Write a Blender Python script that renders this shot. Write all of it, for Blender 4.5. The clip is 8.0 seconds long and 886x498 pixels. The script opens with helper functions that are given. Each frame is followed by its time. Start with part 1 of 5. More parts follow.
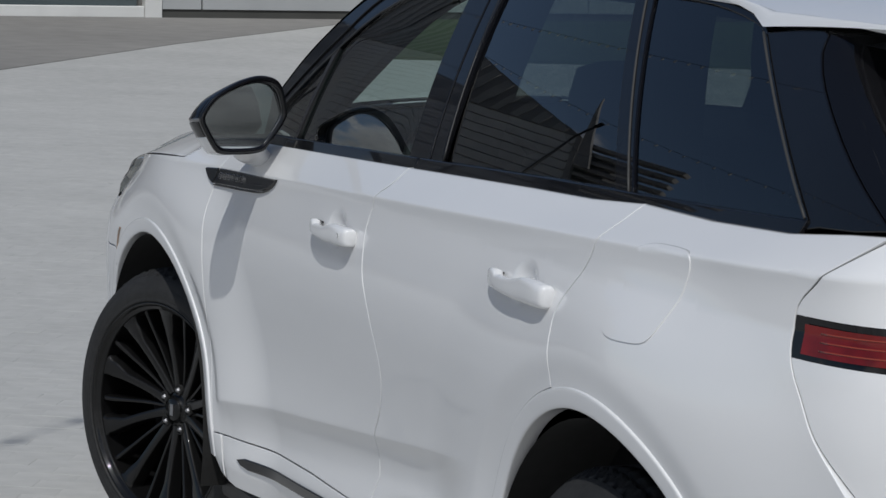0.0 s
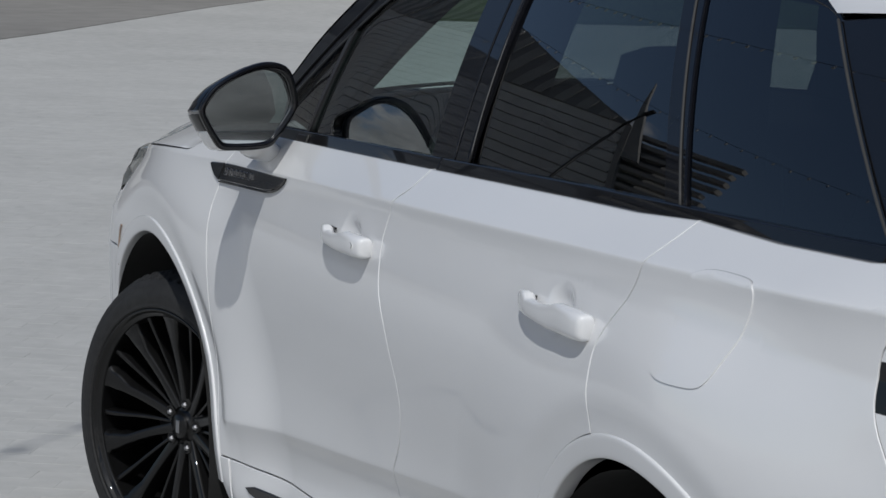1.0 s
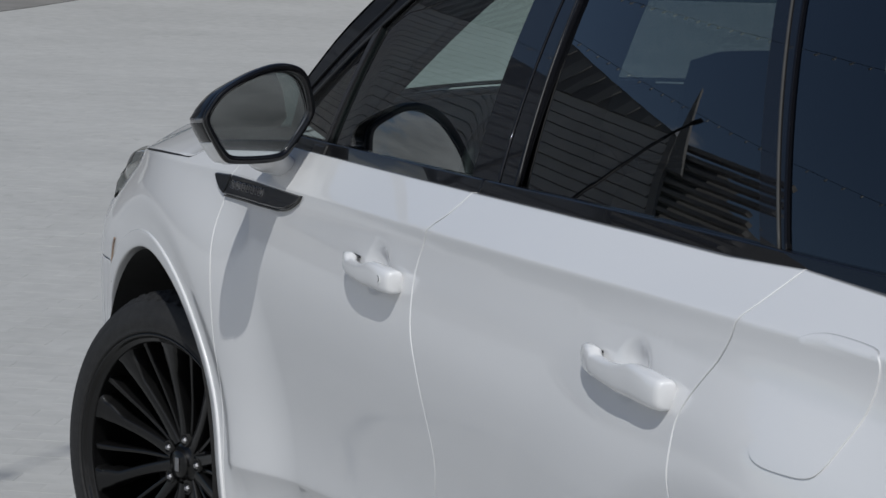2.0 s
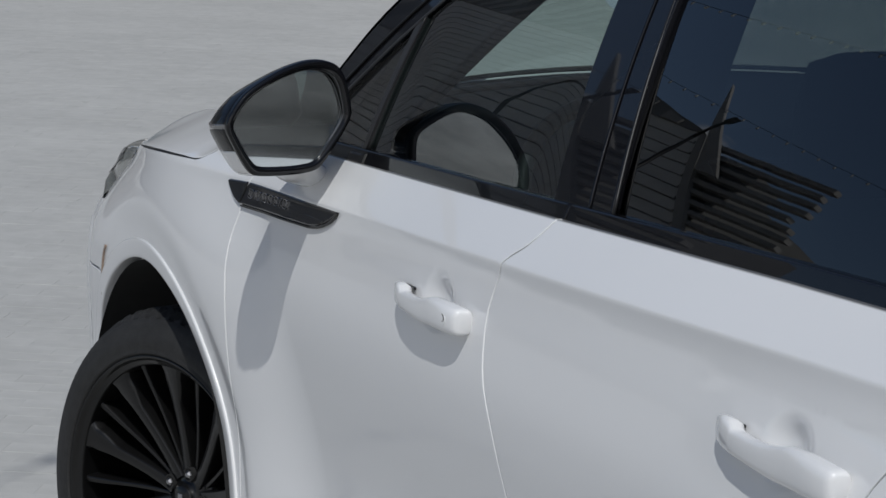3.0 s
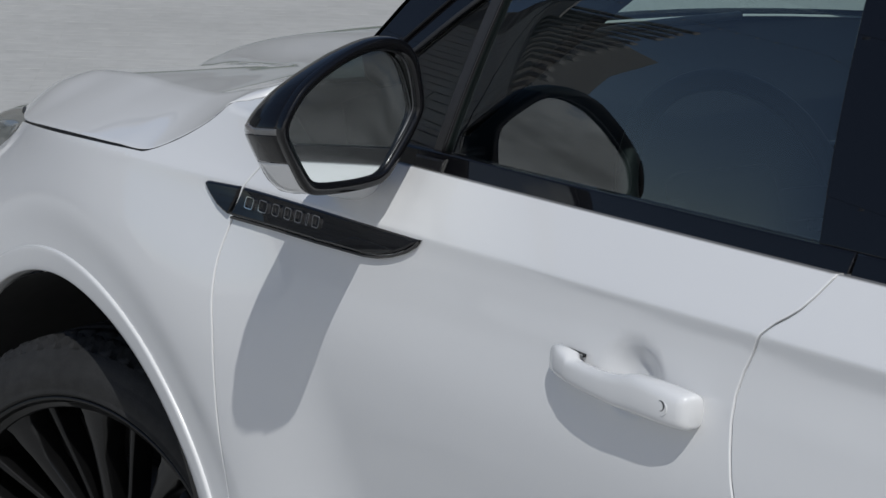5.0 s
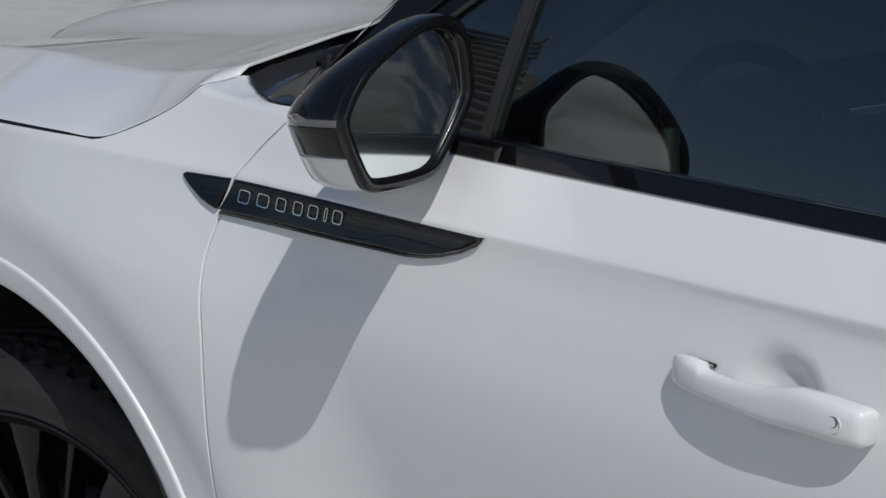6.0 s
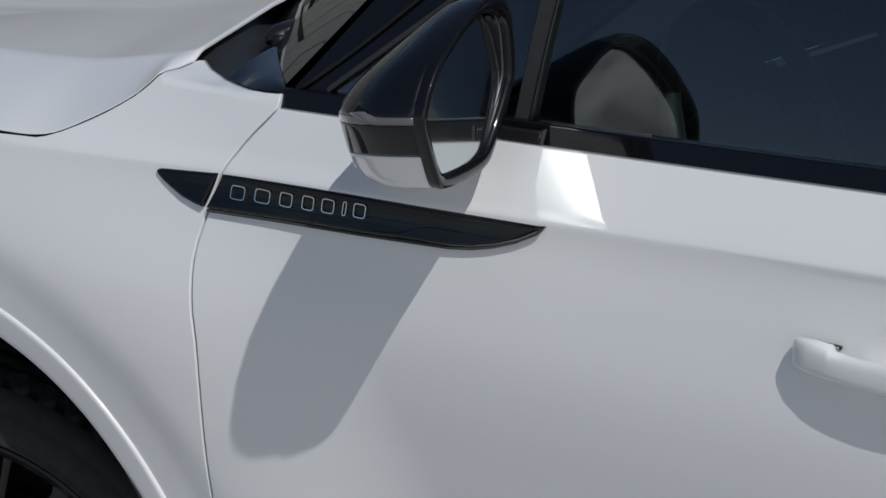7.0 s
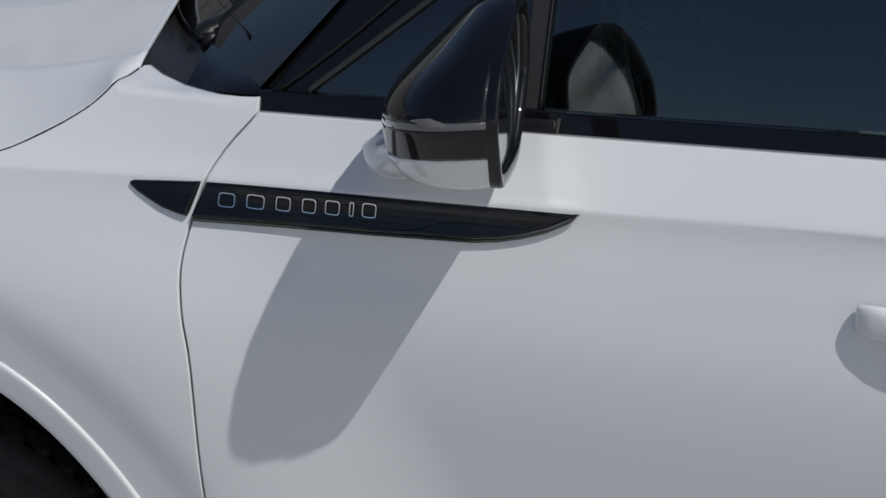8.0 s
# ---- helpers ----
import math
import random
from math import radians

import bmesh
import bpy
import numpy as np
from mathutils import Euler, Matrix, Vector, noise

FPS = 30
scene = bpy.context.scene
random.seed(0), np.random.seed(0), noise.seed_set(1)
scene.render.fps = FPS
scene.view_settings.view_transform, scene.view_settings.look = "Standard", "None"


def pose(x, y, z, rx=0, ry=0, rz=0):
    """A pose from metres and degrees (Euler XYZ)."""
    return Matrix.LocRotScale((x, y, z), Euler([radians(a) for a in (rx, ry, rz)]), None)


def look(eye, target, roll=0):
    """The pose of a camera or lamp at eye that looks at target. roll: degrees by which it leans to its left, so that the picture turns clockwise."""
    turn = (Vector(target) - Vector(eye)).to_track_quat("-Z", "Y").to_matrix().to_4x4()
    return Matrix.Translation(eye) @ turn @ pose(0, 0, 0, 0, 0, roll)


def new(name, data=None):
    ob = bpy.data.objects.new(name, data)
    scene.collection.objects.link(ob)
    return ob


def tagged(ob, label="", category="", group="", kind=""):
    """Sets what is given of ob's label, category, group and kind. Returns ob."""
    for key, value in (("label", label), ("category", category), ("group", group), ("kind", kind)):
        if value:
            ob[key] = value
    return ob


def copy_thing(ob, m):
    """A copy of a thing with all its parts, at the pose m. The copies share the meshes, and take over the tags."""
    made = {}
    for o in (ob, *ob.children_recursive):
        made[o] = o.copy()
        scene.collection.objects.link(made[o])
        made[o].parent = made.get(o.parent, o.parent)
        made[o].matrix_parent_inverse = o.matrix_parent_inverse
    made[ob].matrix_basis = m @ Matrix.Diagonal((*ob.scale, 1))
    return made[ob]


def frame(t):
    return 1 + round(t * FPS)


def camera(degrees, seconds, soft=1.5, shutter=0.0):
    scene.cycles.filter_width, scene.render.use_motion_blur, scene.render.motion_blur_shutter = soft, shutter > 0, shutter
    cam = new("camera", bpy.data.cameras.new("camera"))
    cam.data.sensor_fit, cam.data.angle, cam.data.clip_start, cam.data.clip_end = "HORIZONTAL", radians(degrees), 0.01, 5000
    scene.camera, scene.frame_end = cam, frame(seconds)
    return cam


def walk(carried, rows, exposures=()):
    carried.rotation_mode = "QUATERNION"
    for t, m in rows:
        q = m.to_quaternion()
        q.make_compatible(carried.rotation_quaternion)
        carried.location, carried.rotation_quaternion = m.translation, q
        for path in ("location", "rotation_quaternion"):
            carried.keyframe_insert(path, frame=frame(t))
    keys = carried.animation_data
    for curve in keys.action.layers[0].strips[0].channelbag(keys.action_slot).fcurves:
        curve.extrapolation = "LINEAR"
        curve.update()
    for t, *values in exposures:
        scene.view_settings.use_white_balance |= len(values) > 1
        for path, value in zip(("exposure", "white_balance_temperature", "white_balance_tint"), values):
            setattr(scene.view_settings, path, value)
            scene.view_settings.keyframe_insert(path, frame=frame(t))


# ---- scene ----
cam = camera(18.2, 8.0)
PATH = [
    (0, (-4.394, 2.963, 1.743), (-2.554, 2.220, 1.491), 1.58),
    (0.5, (-4.072, 2.790, 1.748), (-2.225, 2.070, 1.480), 1.35),
    (1, (-3.750, 2.652, 1.760), (-1.901, 1.946, 1.476), 1.23),
    (1.5, (-3.408, 2.541, 1.760), (-1.558, 1.841, 1.466), 1.32),
    (3, (-2.352, 2.439, 1.793), (-0.534, 1.680, 1.446), 1.38),
    (3.5, (-1.980, 2.436, 1.794), (-0.186, 1.634, 1.424), 1.13),
    (4, (-1.631, 2.498, 1.795), (0.124, 1.622, 1.405), 1.52),
    (4.5, (-1.302, 2.572, 1.805), (0.402, 1.610, 1.388), 1.55),
    (6, (-0.375, 2.937, 1.781), (1.059, 1.625, 1.308), 2.38),
    (6.5, (-0.072, 3.085, 1.801), (1.221, 1.646, 1.294), 1.86),
    (7, (0.235, 3.267, 1.840), (1.352, 1.699, 1.299), 1.45),
    (7.5, (0.549, 3.418, 1.892), (1.473, 1.743, 1.311), 0.89),
    (8, (0.917, 3.634, 1.942), (1.589, 1.851, 1.336), 1.12),
]
walk(cam, [(t, look(eye, target, roll)) for t, eye, target, roll in PATH], [(0, -0.05), (5, -0.06), (8, -0.15)])

# ---- world and sun ----
TO_SUN = Vector((-0.281, 0.1425, 0.435)).normalized()
world = bpy.data.worlds.new("sky_world")
scene.world = world
world.use_nodes = True
wn = world.node_tree.nodes
sky = wn.new("ShaderNodeTexSky")
sky.sky_type, sky.sun_disc = "NISHITA", False
sky.sun_elevation = math.asin(TO_SUN.z)
sky.sun_rotation = math.atan2(TO_SUN.x, TO_SUN.y)
sky.altitude, sky.air_density, sky.dust_density, sky.ozone_density = 500, 0.9, 0.3, 1.6
# fair-weather cumulus, thick towards the horizon and thinning out overhead
wl = world.node_tree.links


def sky_math(op, a, b=None, c=None):
    q = wn.new("ShaderNodeMath")
    q.operation = op
    for k, v in enumerate((a, b, c)):
        if v is None:
            continue
        if isinstance(v, (int, float)):
            q.inputs[k].default_value = v
        else:
            wl.new(v, q.inputs[k])
    return q.outputs[0]


wco, wsep, wflat = (wn.new("ShaderNode" + k) for k in ("TexCoord", "SeparateXYZ", "Mapping"))
wl.new(wco.outputs["Generated"], wsep.inputs[0])
wl.new(wco.outputs["Generated"], wflat.inputs["Vector"])
wflat.inputs["Scale"].default_value = (1.0, 1.0, 2.3)


def sky_noise(scale, detail, rough, shift):
    q = wn.new("ShaderNodeTexNoise")
    q.inputs["Scale"].default_value, q.inputs["Detail"].default_value, q.inputs["Roughness"].default_value = scale, detail, rough
    at = wn.new("ShaderNodeVectorMath")
    at.operation, at.inputs[1].default_value = "ADD", shift
    wl.new(wflat.outputs[0], at.inputs[0])
    wl.new(at.outputs[0], q.inputs["Vector"])
    return q.outputs[0]


puffs = sky_noise(3.6, 9, 0.56, (0.3, 1.7, 0.0))
height = sky_math("MAXIMUM", wsep.outputs[2], 0.0)
cover = sky_math("MULTIPLY_ADD", sky_math("SUBTRACT", 0.28, sky_math("MINIMUM", height, 0.55)), 0.80, puffs)
# a broad bank on the sun's side
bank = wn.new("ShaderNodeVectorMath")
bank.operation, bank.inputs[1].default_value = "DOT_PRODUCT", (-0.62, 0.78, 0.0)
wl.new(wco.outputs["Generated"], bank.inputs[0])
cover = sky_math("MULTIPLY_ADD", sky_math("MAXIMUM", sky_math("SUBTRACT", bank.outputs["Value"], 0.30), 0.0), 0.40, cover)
# broken cloud added overhead, unseen, to make the sky's light less blue
cover = sky_math("MULTIPLY_ADD", sky_math("MAXIMUM", sky_math("SUBTRACT", height, 0.70), 0.0), 0.42, cover)
# the sky over the open side of the plaza is clear but for low cloud
clear_side = wn.new("ShaderNodeVectorMath")
clear_side.operation, clear_side.inputs[1].default_value = "DOT_PRODUCT", (0.50, 0.866, 0.0)
wl.new(wco.outputs["Generated"], clear_side.inputs[0])
opening = sky_math("MULTIPLY", sky_math("MAXIMUM", sky_math("SUBTRACT", clear_side.outputs["Value"], 0.62), 0.0), sky_math("MINIMUM", sky_math("MULTIPLY", height, 6.0), 1.0))
cover = sky_math("MULTIPLY_ADD", opening, -0.75, cover)
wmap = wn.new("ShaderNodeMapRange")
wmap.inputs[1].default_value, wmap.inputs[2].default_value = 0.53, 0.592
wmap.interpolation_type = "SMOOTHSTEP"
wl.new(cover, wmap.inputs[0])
# lit tops and grey undersides
tone = wn.new("ShaderNodeMapRange")
tone.inputs[1].default_value, tone.inputs[2].default_value, tone.inputs[3].default_value, tone.inputs[4].default_value = 0.36, 0.64, 3.2, 8.6
wl.new(sky_noise(6.5, 6, 0.6, (0.0, 0.0, 0.16)), tone.inputs[0])
# cloud round the sun is brighter
toward = wn.new("ShaderNodeVectorMath")
toward.operation, toward.inputs[1].default_value = "DOT_PRODUCT", TO_SUN
wl.new(wco.outputs["Generated"], toward.inputs[0])
glare = sky_math("MULTIPLY_ADD", sky_math("POWER", sky_math("MAXIMUM", toward.outputs["Value"], 0.0), 3.0), 1.3, 1.0)
wgrey = wn.new("ShaderNodeVectorMath")
wgrey.operation, wgrey.inputs[0].default_value = "SCALE", (0.96, 0.98, 1.02)
wl.new(sky_math("MULTIPLY", tone.outputs[0], glare), wgrey.inputs["Scale"])
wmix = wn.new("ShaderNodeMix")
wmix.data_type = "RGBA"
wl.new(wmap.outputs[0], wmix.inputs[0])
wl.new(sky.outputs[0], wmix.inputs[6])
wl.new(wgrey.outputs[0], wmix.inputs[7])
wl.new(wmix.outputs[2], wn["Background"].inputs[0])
wn["Background"].inputs[1].default_value = 0.074
sun = new("sun", bpy.data.lights.new("sun", "SUN"))
sun.data.energy, sun.data.angle, sun.data.color = 2.7, radians(0.53), (0.985, 0.985, 0.965)
sun.matrix_world = look((0, 0, 30), Vector((0, 0, 30)) - TO_SUN)
scene.view_settings.exposure = 0.0


# ---- materials ----
def material(name, color, rough=0.5, metal=0.0, coat=0.0, spec=0.5, vary=0.0, scale=40.0, bump=0.0, bump_scale=300.0, coat_rough=0.03):
    m = bpy.data.materials.new(name)
    m.use_nodes = True
    t = m.node_tree
    b = t.nodes["Principled BSDF"]
    b.inputs["Base Color"].default_value = (*color, 1)
    b.inputs["Roughness"].default_value = rough
    b.inputs["Metallic"].default_value = metal
    b.inputs["Coat Weight"].default_value = coat
    b.inputs["Coat Roughness"].default_value = coat_rough
    b.inputs["Specular IOR Level"].default_value = spec
    if vary or bump:
        co = t.nodes.new("ShaderNodeTexCoord")
    if vary:
        n1 = t.nodes.new("ShaderNodeTexNoise")
        n1.inputs["Scale"].default_value, n1.inputs["Detail"].default_value = scale, 6
        n2 = t.nodes.new("ShaderNodeTexNoise")
        n2.inputs["Scale"].default_value, n2.inputs["Detail"].default_value = scale / 14, 3
        add = t.nodes.new("ShaderNodeMath")
        add.operation = "ADD"
        ramp = t.nodes.new("ShaderNodeMapRange")
        ramp.inputs[1].default_value, ramp.inputs[2].default_value = 0.7, 1.3
        ramp.inputs[3].default_value, ramp.inputs[4].default_value = 1 - vary, 1 + vary
        mul = t.nodes.new("ShaderNodeVectorMath")
        mul.operation = "SCALE"
        mul.inputs[0].default_value = color
        t.links.new(co.outputs["Object"], n1.inputs["Vector"])
        t.links.new(co.outputs["Object"], n2.inputs["Vector"])
        t.links.new(n1.outputs[0], add.inputs[0])
        t.links.new(n2.outputs[0], add.inputs[1])
        t.links.new(add.outputs[0], ramp.inputs[0])
        t.links.new(ramp.outputs[0], mul.inputs["Scale"])
        t.links.new(mul.outputs[0], b.inputs["Base Color"])
    if bump:
        n3 = t.nodes.new("ShaderNodeTexNoise")
        n3.inputs["Scale"].default_value, n3.inputs["Detail"].default_value = bump_scale, 4
        bp = t.nodes.new("ShaderNodeBump")
        bp.inputs["Strength"].default_value, bp.inputs["Distance"].default_value = bump, 0.002
        t.links.new(co.outputs["Object"], n3.inputs["Vector"])
        t.links.new(n3.outputs[0], bp.inputs["Height"])
        t.links.new(bp.outputs[0], b.inputs["Normal"])
    return m


def glass_material(name, tint, gloss_rough=0.0, face=0.11, graze=0.85):
    m = bpy.data.materials.new(name)
    m.use_nodes = True
    t = m.node_tree
    out = t.nodes["Material Output"]
    t.nodes.remove(t.nodes["Principled BSDF"])
    tr, gl, mix, fr, pw, sc = (t.nodes.new("ShaderNode" + k) for k in ("BsdfTransparent", "BsdfGlossy", "MixShader", "LayerWeight", "Math", "Math"))
    tr.inputs[0].default_value = (*tint, 1)
    gl.inputs["Roughness"].default_value = gloss_rough
    fr.inputs[0].default_value = 0.5
    pw.operation, pw.inputs[1].default_value = "POWER", 4.0
    sc.operation, sc.inputs[1].default_value, sc.inputs[2].default_value = "MULTIPLY_ADD", graze, face
    co, wave, bp = (t.nodes.new("ShaderNode" + k) for k in ("TexCoord", "TexNoise", "Bump"))
    wave.inputs["Scale"].default_value, wave.inputs["Detail"].default_value = 9.0, 1.0
    bp.inputs["Strength"].default_value, bp.inputs["Distance"].default_value = 1.0, 0.00008
    t.links.new(co.outputs["Object"], wave.inputs["Vector"])
    t.links.new(wave.outputs[0], bp.inputs["Height"])
    t.links.new(bp.outputs[0], gl.inputs["Normal"])
    t.links.new(fr.outputs["Facing"], pw.inputs[0])
    t.links.new(pw.outputs[0], sc.inputs[0])
    t.links.new(sc.outputs[0], mix.inputs[0])
    t.links.new(tr.outputs[0], mix.inputs[1])
    t.links.new(gl.outputs[0], mix.inputs[2])
    t.links.new(mix.outputs[0], out.inputs[0])
    return m


PAINT = material("white_paint", (0.72, 0.722, 0.725), 0.35, coat=1.0, vary=0.012, scale=3.0, coat_rough=0.025)
GLOSS_BLACK = material("gloss_black", (0.004, 0.004, 0.005), 0.35, coat=0.8, spec=0.05, coat_rough=0.015)
SATIN_BLACK = material("satin_black", (0.010, 0.010, 0.011), 0.4, spec=0.3, vary=0.2, scale=80)
RIM_BLACK = material("rim_black", (0.005, 0.005, 0.0052), 0.42, coat=0.6, spec=0.08, coat_rough=0.02)
LUG = material("lug_steel", (0.32, 0.32, 0.33), 0.32, metal=1.0, vary=0.2, scale=90)
RUBBER = material("rubber", (0.024, 0.024, 0.0242), 0.65, spec=0.25, vary=0.25, scale=60, bump=0.3)
BAND = material("satin_band", (0.030, 0.030, 0.031), 0.45, spec=0.3, vary=0.15, scale=80)
SEAL = material("rubber_seal", (0.04, 0.039, 0.037), 0.6, vary=0.15)
LINER = material("wheel_liner", (0.008, 0.008, 0.008), 0.95, vary=0.3)
CHROME = material("chrome", (0.75, 0.75, 0.76), 0.08, metal=1.0)
DARK_METAL = material("dark_metal", (0.12, 0.12, 0.125), 0.4, metal=1.0, vary=0.2)
MIRROR = material("mirror_glass", (0.68, 0.71, 0.71), 0.19, metal=1.0)
# mirror glass with a little haze: a sharp and a soft reflection
mt = MIRROR.node_tree
clear, blend = mt.nodes.new("ShaderNodeBsdfGlossy"), mt.nodes.new("ShaderNodeMixShader")
clear.inputs["Color"].default_value, clear.inputs["Roughness"].default_value = (0.58, 0.62, 0.62, 1), 0.0
blend.inputs[0].default_value = 0.24
mt.links.new(clear.outputs[0], blend.inputs[1])
mt.links.new(mt.nodes["Principled BSDF"].outputs[0], blend.inputs[2])
mt.links.new(blend.outputs[0], mt.nodes["Material Output"].inputs[0])
TINT_FRONT = glass_material("front_glass", (0.64, 0.76, 0.74), face=0.14)
TINT_SCREEN = glass_material("windscreen_glass", (0.72, 0.80, 0.77), face=0.04, graze=0.25)
TINT_REAR = glass_material("privacy_glass", (0.15, 0.18, 0.175))
CABIN = material("cabin_plastic", (0.006, 0.0065, 0.008), 0.8, spec=0.12, vary=0.2, scale=60)
LEATHER = material("grey_leather", (0.016, 0.0175, 0.020), 0.6, spec=0.25, vary=0.1, bump=0.2)
RED_LENS = material("red_lens", (0.13, 0.004, 0.004), 0.15, coat=0.35, spec=0.3, vary=0.5, scale=22)
AMBER = material("amber_lens", (0.30, 0.21, 0.15), 0.2, coat=1.0)
LAMP = material("lamp_glass", (0.17, 0.178, 0.165), 0.15, coat=1.0, vary=0.45, scale=26)
GRASS = material("grass", (0.040, 0.062, 0.022), 0.9, vary=0.5, scale=1.2)
COWL = material("cowl_plastic", (0.017, 0.017, 0.018), 0.42, vary=0.2, scale=70, bump=0.2)
SIGNAL_TIP = material("signal_tip", (0.13, 0.12, 0.12), 0.12, coat=1.0, vary=0.3, scale=60)
SIGNAL = material("signal_lens", (0.10, 0.10, 0.102), 0.1, coat=1.0)
LAMP_CORE = material("lamp_core", (0.085, 0.088, 0.085), 0.3, coat=0.6, vary=0.3, scale=30)
PAVING = material("paving", (0.42, 0.415, 0.395), 0.85, vary=0.12, scale=9, bump=0.3, bump_scale=120)
DARK_PAVING = material("dark_paving", (0.225, 0.215, 0.20), 0.85, vary=0.15, scale=3)
# the wing's cladding: paler than the hall's, for sunlight its wall doesn't get
FACADE_LIT = material("facade_cladding_lit", (0.52, 0.51, 0.49), 0.6, vary=0.12, scale=1.5)
HALL_CLAD = material("hall_cladding", (0.25, 0.245, 0.235), 0.6, vary=0.12, scale=1.5)
FACADE_DARK = material("facade_dark", (0.16, 0.157, 0.15), 0.5, vary=0.1, scale=1.5)
PLINTH = material("dark_plinth", (0.05, 0.05, 0.045), 0.8, vary=0.2, scale=2)
WALL_GREY = material("wall_panel", (0.36, 0.37, 0.37), 0.5, vary=0.06, scale=2)
FIN = material("louvre_fin", (0.27, 0.262, 0.25), 0.6, vary=0.12, scale=1.5)
WHITE_STONE = material("white_stone", (0.6, 0.6, 0.58), 0.7, vary=0.1, scale=2)


# ---- mesh helpers ----
def mesh_of(name, verts, faces, smooth=True):
    me = bpy.data.meshes.new(name)
    me.from_pydata([tuple(v) for v in verts], [], faces)
    me.validate()
    me.polygons.foreach_set("use_smooth", [smooth] * len(me.polygons))
    me.update()
    return me


def part(name, data, mat, parent, label="", smooth=None):
    if isinstance(data, bmesh.types.BMesh):
        me = bpy.data.meshes.new(name)
        data.to_mesh(me)
        data.free()
        if smooth is not None:
            me.polygons.foreach_set("use_smooth", [smooth] * len(me.polygons))
    else:
        me = data
    if not me.materials:
        me.materials.append(mat)
    ob = new(name, me)
    ob.parent = parent
    return tagged(ob, label)


def thing(name, label, category, at=(0, 0, 0), group="", kind=""):
    ob = new(name)
    ob.location = at
    ob.empty_display_size = 0.1
    return tagged(ob, label, category, group, kind)


def box(bm, lo, hi, bevel=0.0, seg=2):
    v = [bm.verts.new((x, y, z)) for x in (lo[0], hi[0]) for y in (lo[1], hi[1]) for z in (lo[2], hi[2])]
    made = [bm.faces.new([v[i] for i in f]) for f in ((0, 1, 3, 2), (4, 6, 7, 5), (0, 4, 5, 1), (2, 3, 7, 6), (0, 2, 6, 4), (1, 5, 7, 3))]
    if bevel:
        edges = {e for f in made for e in f.edges}
        bmesh.ops.bevel(bm, geom=list(edges), offset=bevel, segments=seg, profile=0.5, affect="EDGES")
    return bm


def lathe(profile, axis_y=True, n=96, close=False):
    """A turned form about the y axis from (radius, offset) pairs."""
    verts, faces = [], []
    for r, o in profile:
        for i in range(n):
            a = 2 * math.pi * i / n
            verts.append((r * math.cos(a), o, r * math.sin(a)))
    for k in range(len(profile) - 1 + (1 if close else 0)):
        for i in range(n):
            j, kk = (i + 1) % n, (k + 1) % len(profile)
            faces.append((k * n + i, kk * n + i, kk * n + j, k * n + j))
    return verts, faces


def sweep(points, shape, closed=False):
    """Rings along a line of points; shape(k, u) gives the ring's (normal, side) offsets as a list, frames turn with the line."""
    verts, faces = [], []
    n = len(points)
    for k in range(n):
        a, b = Vector(points[max(k - 1, 0)]), Vector(points[min(k + 1, n - 1)])
        d = (b - a).normalized()
        up = Vector((0, 0, 1)) if abs(d.z) < 0.95 else Vector((1, 0, 0))
        side = d.cross(up).normalized()
        top = side.cross(d)
        ring = shape(k, k / (n - 1))
        m = len(ring)
        for s, t in ring:
            verts.append(Vector(points[k]) + side * s + top * t)
    for k in range(n - 1):
        for i in range(m):
            j = (i + 1) % m
            faces.append((k * m + i, k * m + j, (k + 1) * m + j, (k + 1) * m + i))
    faces += [tuple(range(m))[::-1], tuple((n - 1) * m + i for i in range(m))]
    return verts, faces


def ellipse(a, b, n=16, power=2.0):
    return [(a * math.copysign(abs(math.cos(t)) ** (2 / power), math.cos(t)), b * math.copysign(abs(math.sin(t)) ** (2 / power), math.sin(t)))
            for t in (2 * math.pi * i / n for i in range(n))]


def tube(points, r, n=8):
    return sweep(points, lambda k, u: ellipse(r, r, n))


def curve_through(points, step, closed=True):
    """Even steps along straight runs between the points (an outline, already smooth where it should be)."""
    out = []
    m = len(points)
    for i in range(m if closed else m - 1):
        a, b = Vector(points[i]), Vector(points[(i + 1) % m])
        k = max(1, int((b - a).length / step + 0.5))
        out += [a.lerp(b, j / k) for j in range(k)]
    if not closed:
        out.append(Vector(points[-1]))
    return out


def bend(points, n=6):
    """A smooth open line through the points."""
    p = [Vector(q) for q in points]
    p = [2 * p[0] - p[1]] + p + [2 * p[-1] - p[-2]]
    out = []
    for i in range(1, len(p) - 2):
        for k in range(n):
            u = k / n
            out.append(0.5 * (2 * p[i] + (p[i + 1] - p[i - 1]) * u + (2 * p[i - 1] - 5 * p[i] + 4 * p[i + 1] - p[i + 2]) * u * u
                              + (3 * p[i] - p[i - 1] - 3 * p[i + 1] + p[i + 2]) * u ** 3))
    out.append(p[-2])
    return [tuple(q) for q in out]


def arc(cx, cz, r, a0, a1, n=24):
    return [(cx + r * math.cos(radians(a0 + (a1 - a0) * i / n)), cz + r * math.sin(radians(a0 + (a1 - a0) * i / n))) for i in range(n + 1)]


def inside(pt, poly):
    x, y = pt
    hit = False
    for i in range(len(poly)):
        (x1, y1), (x2, y2) = poly[i], poly[i - 1]
        if (y1 > y) != (y2 > y) and x < (x2 - x1) * (y - y1) / (y2 - y1) + x1:
            hit = not hit
    return hit


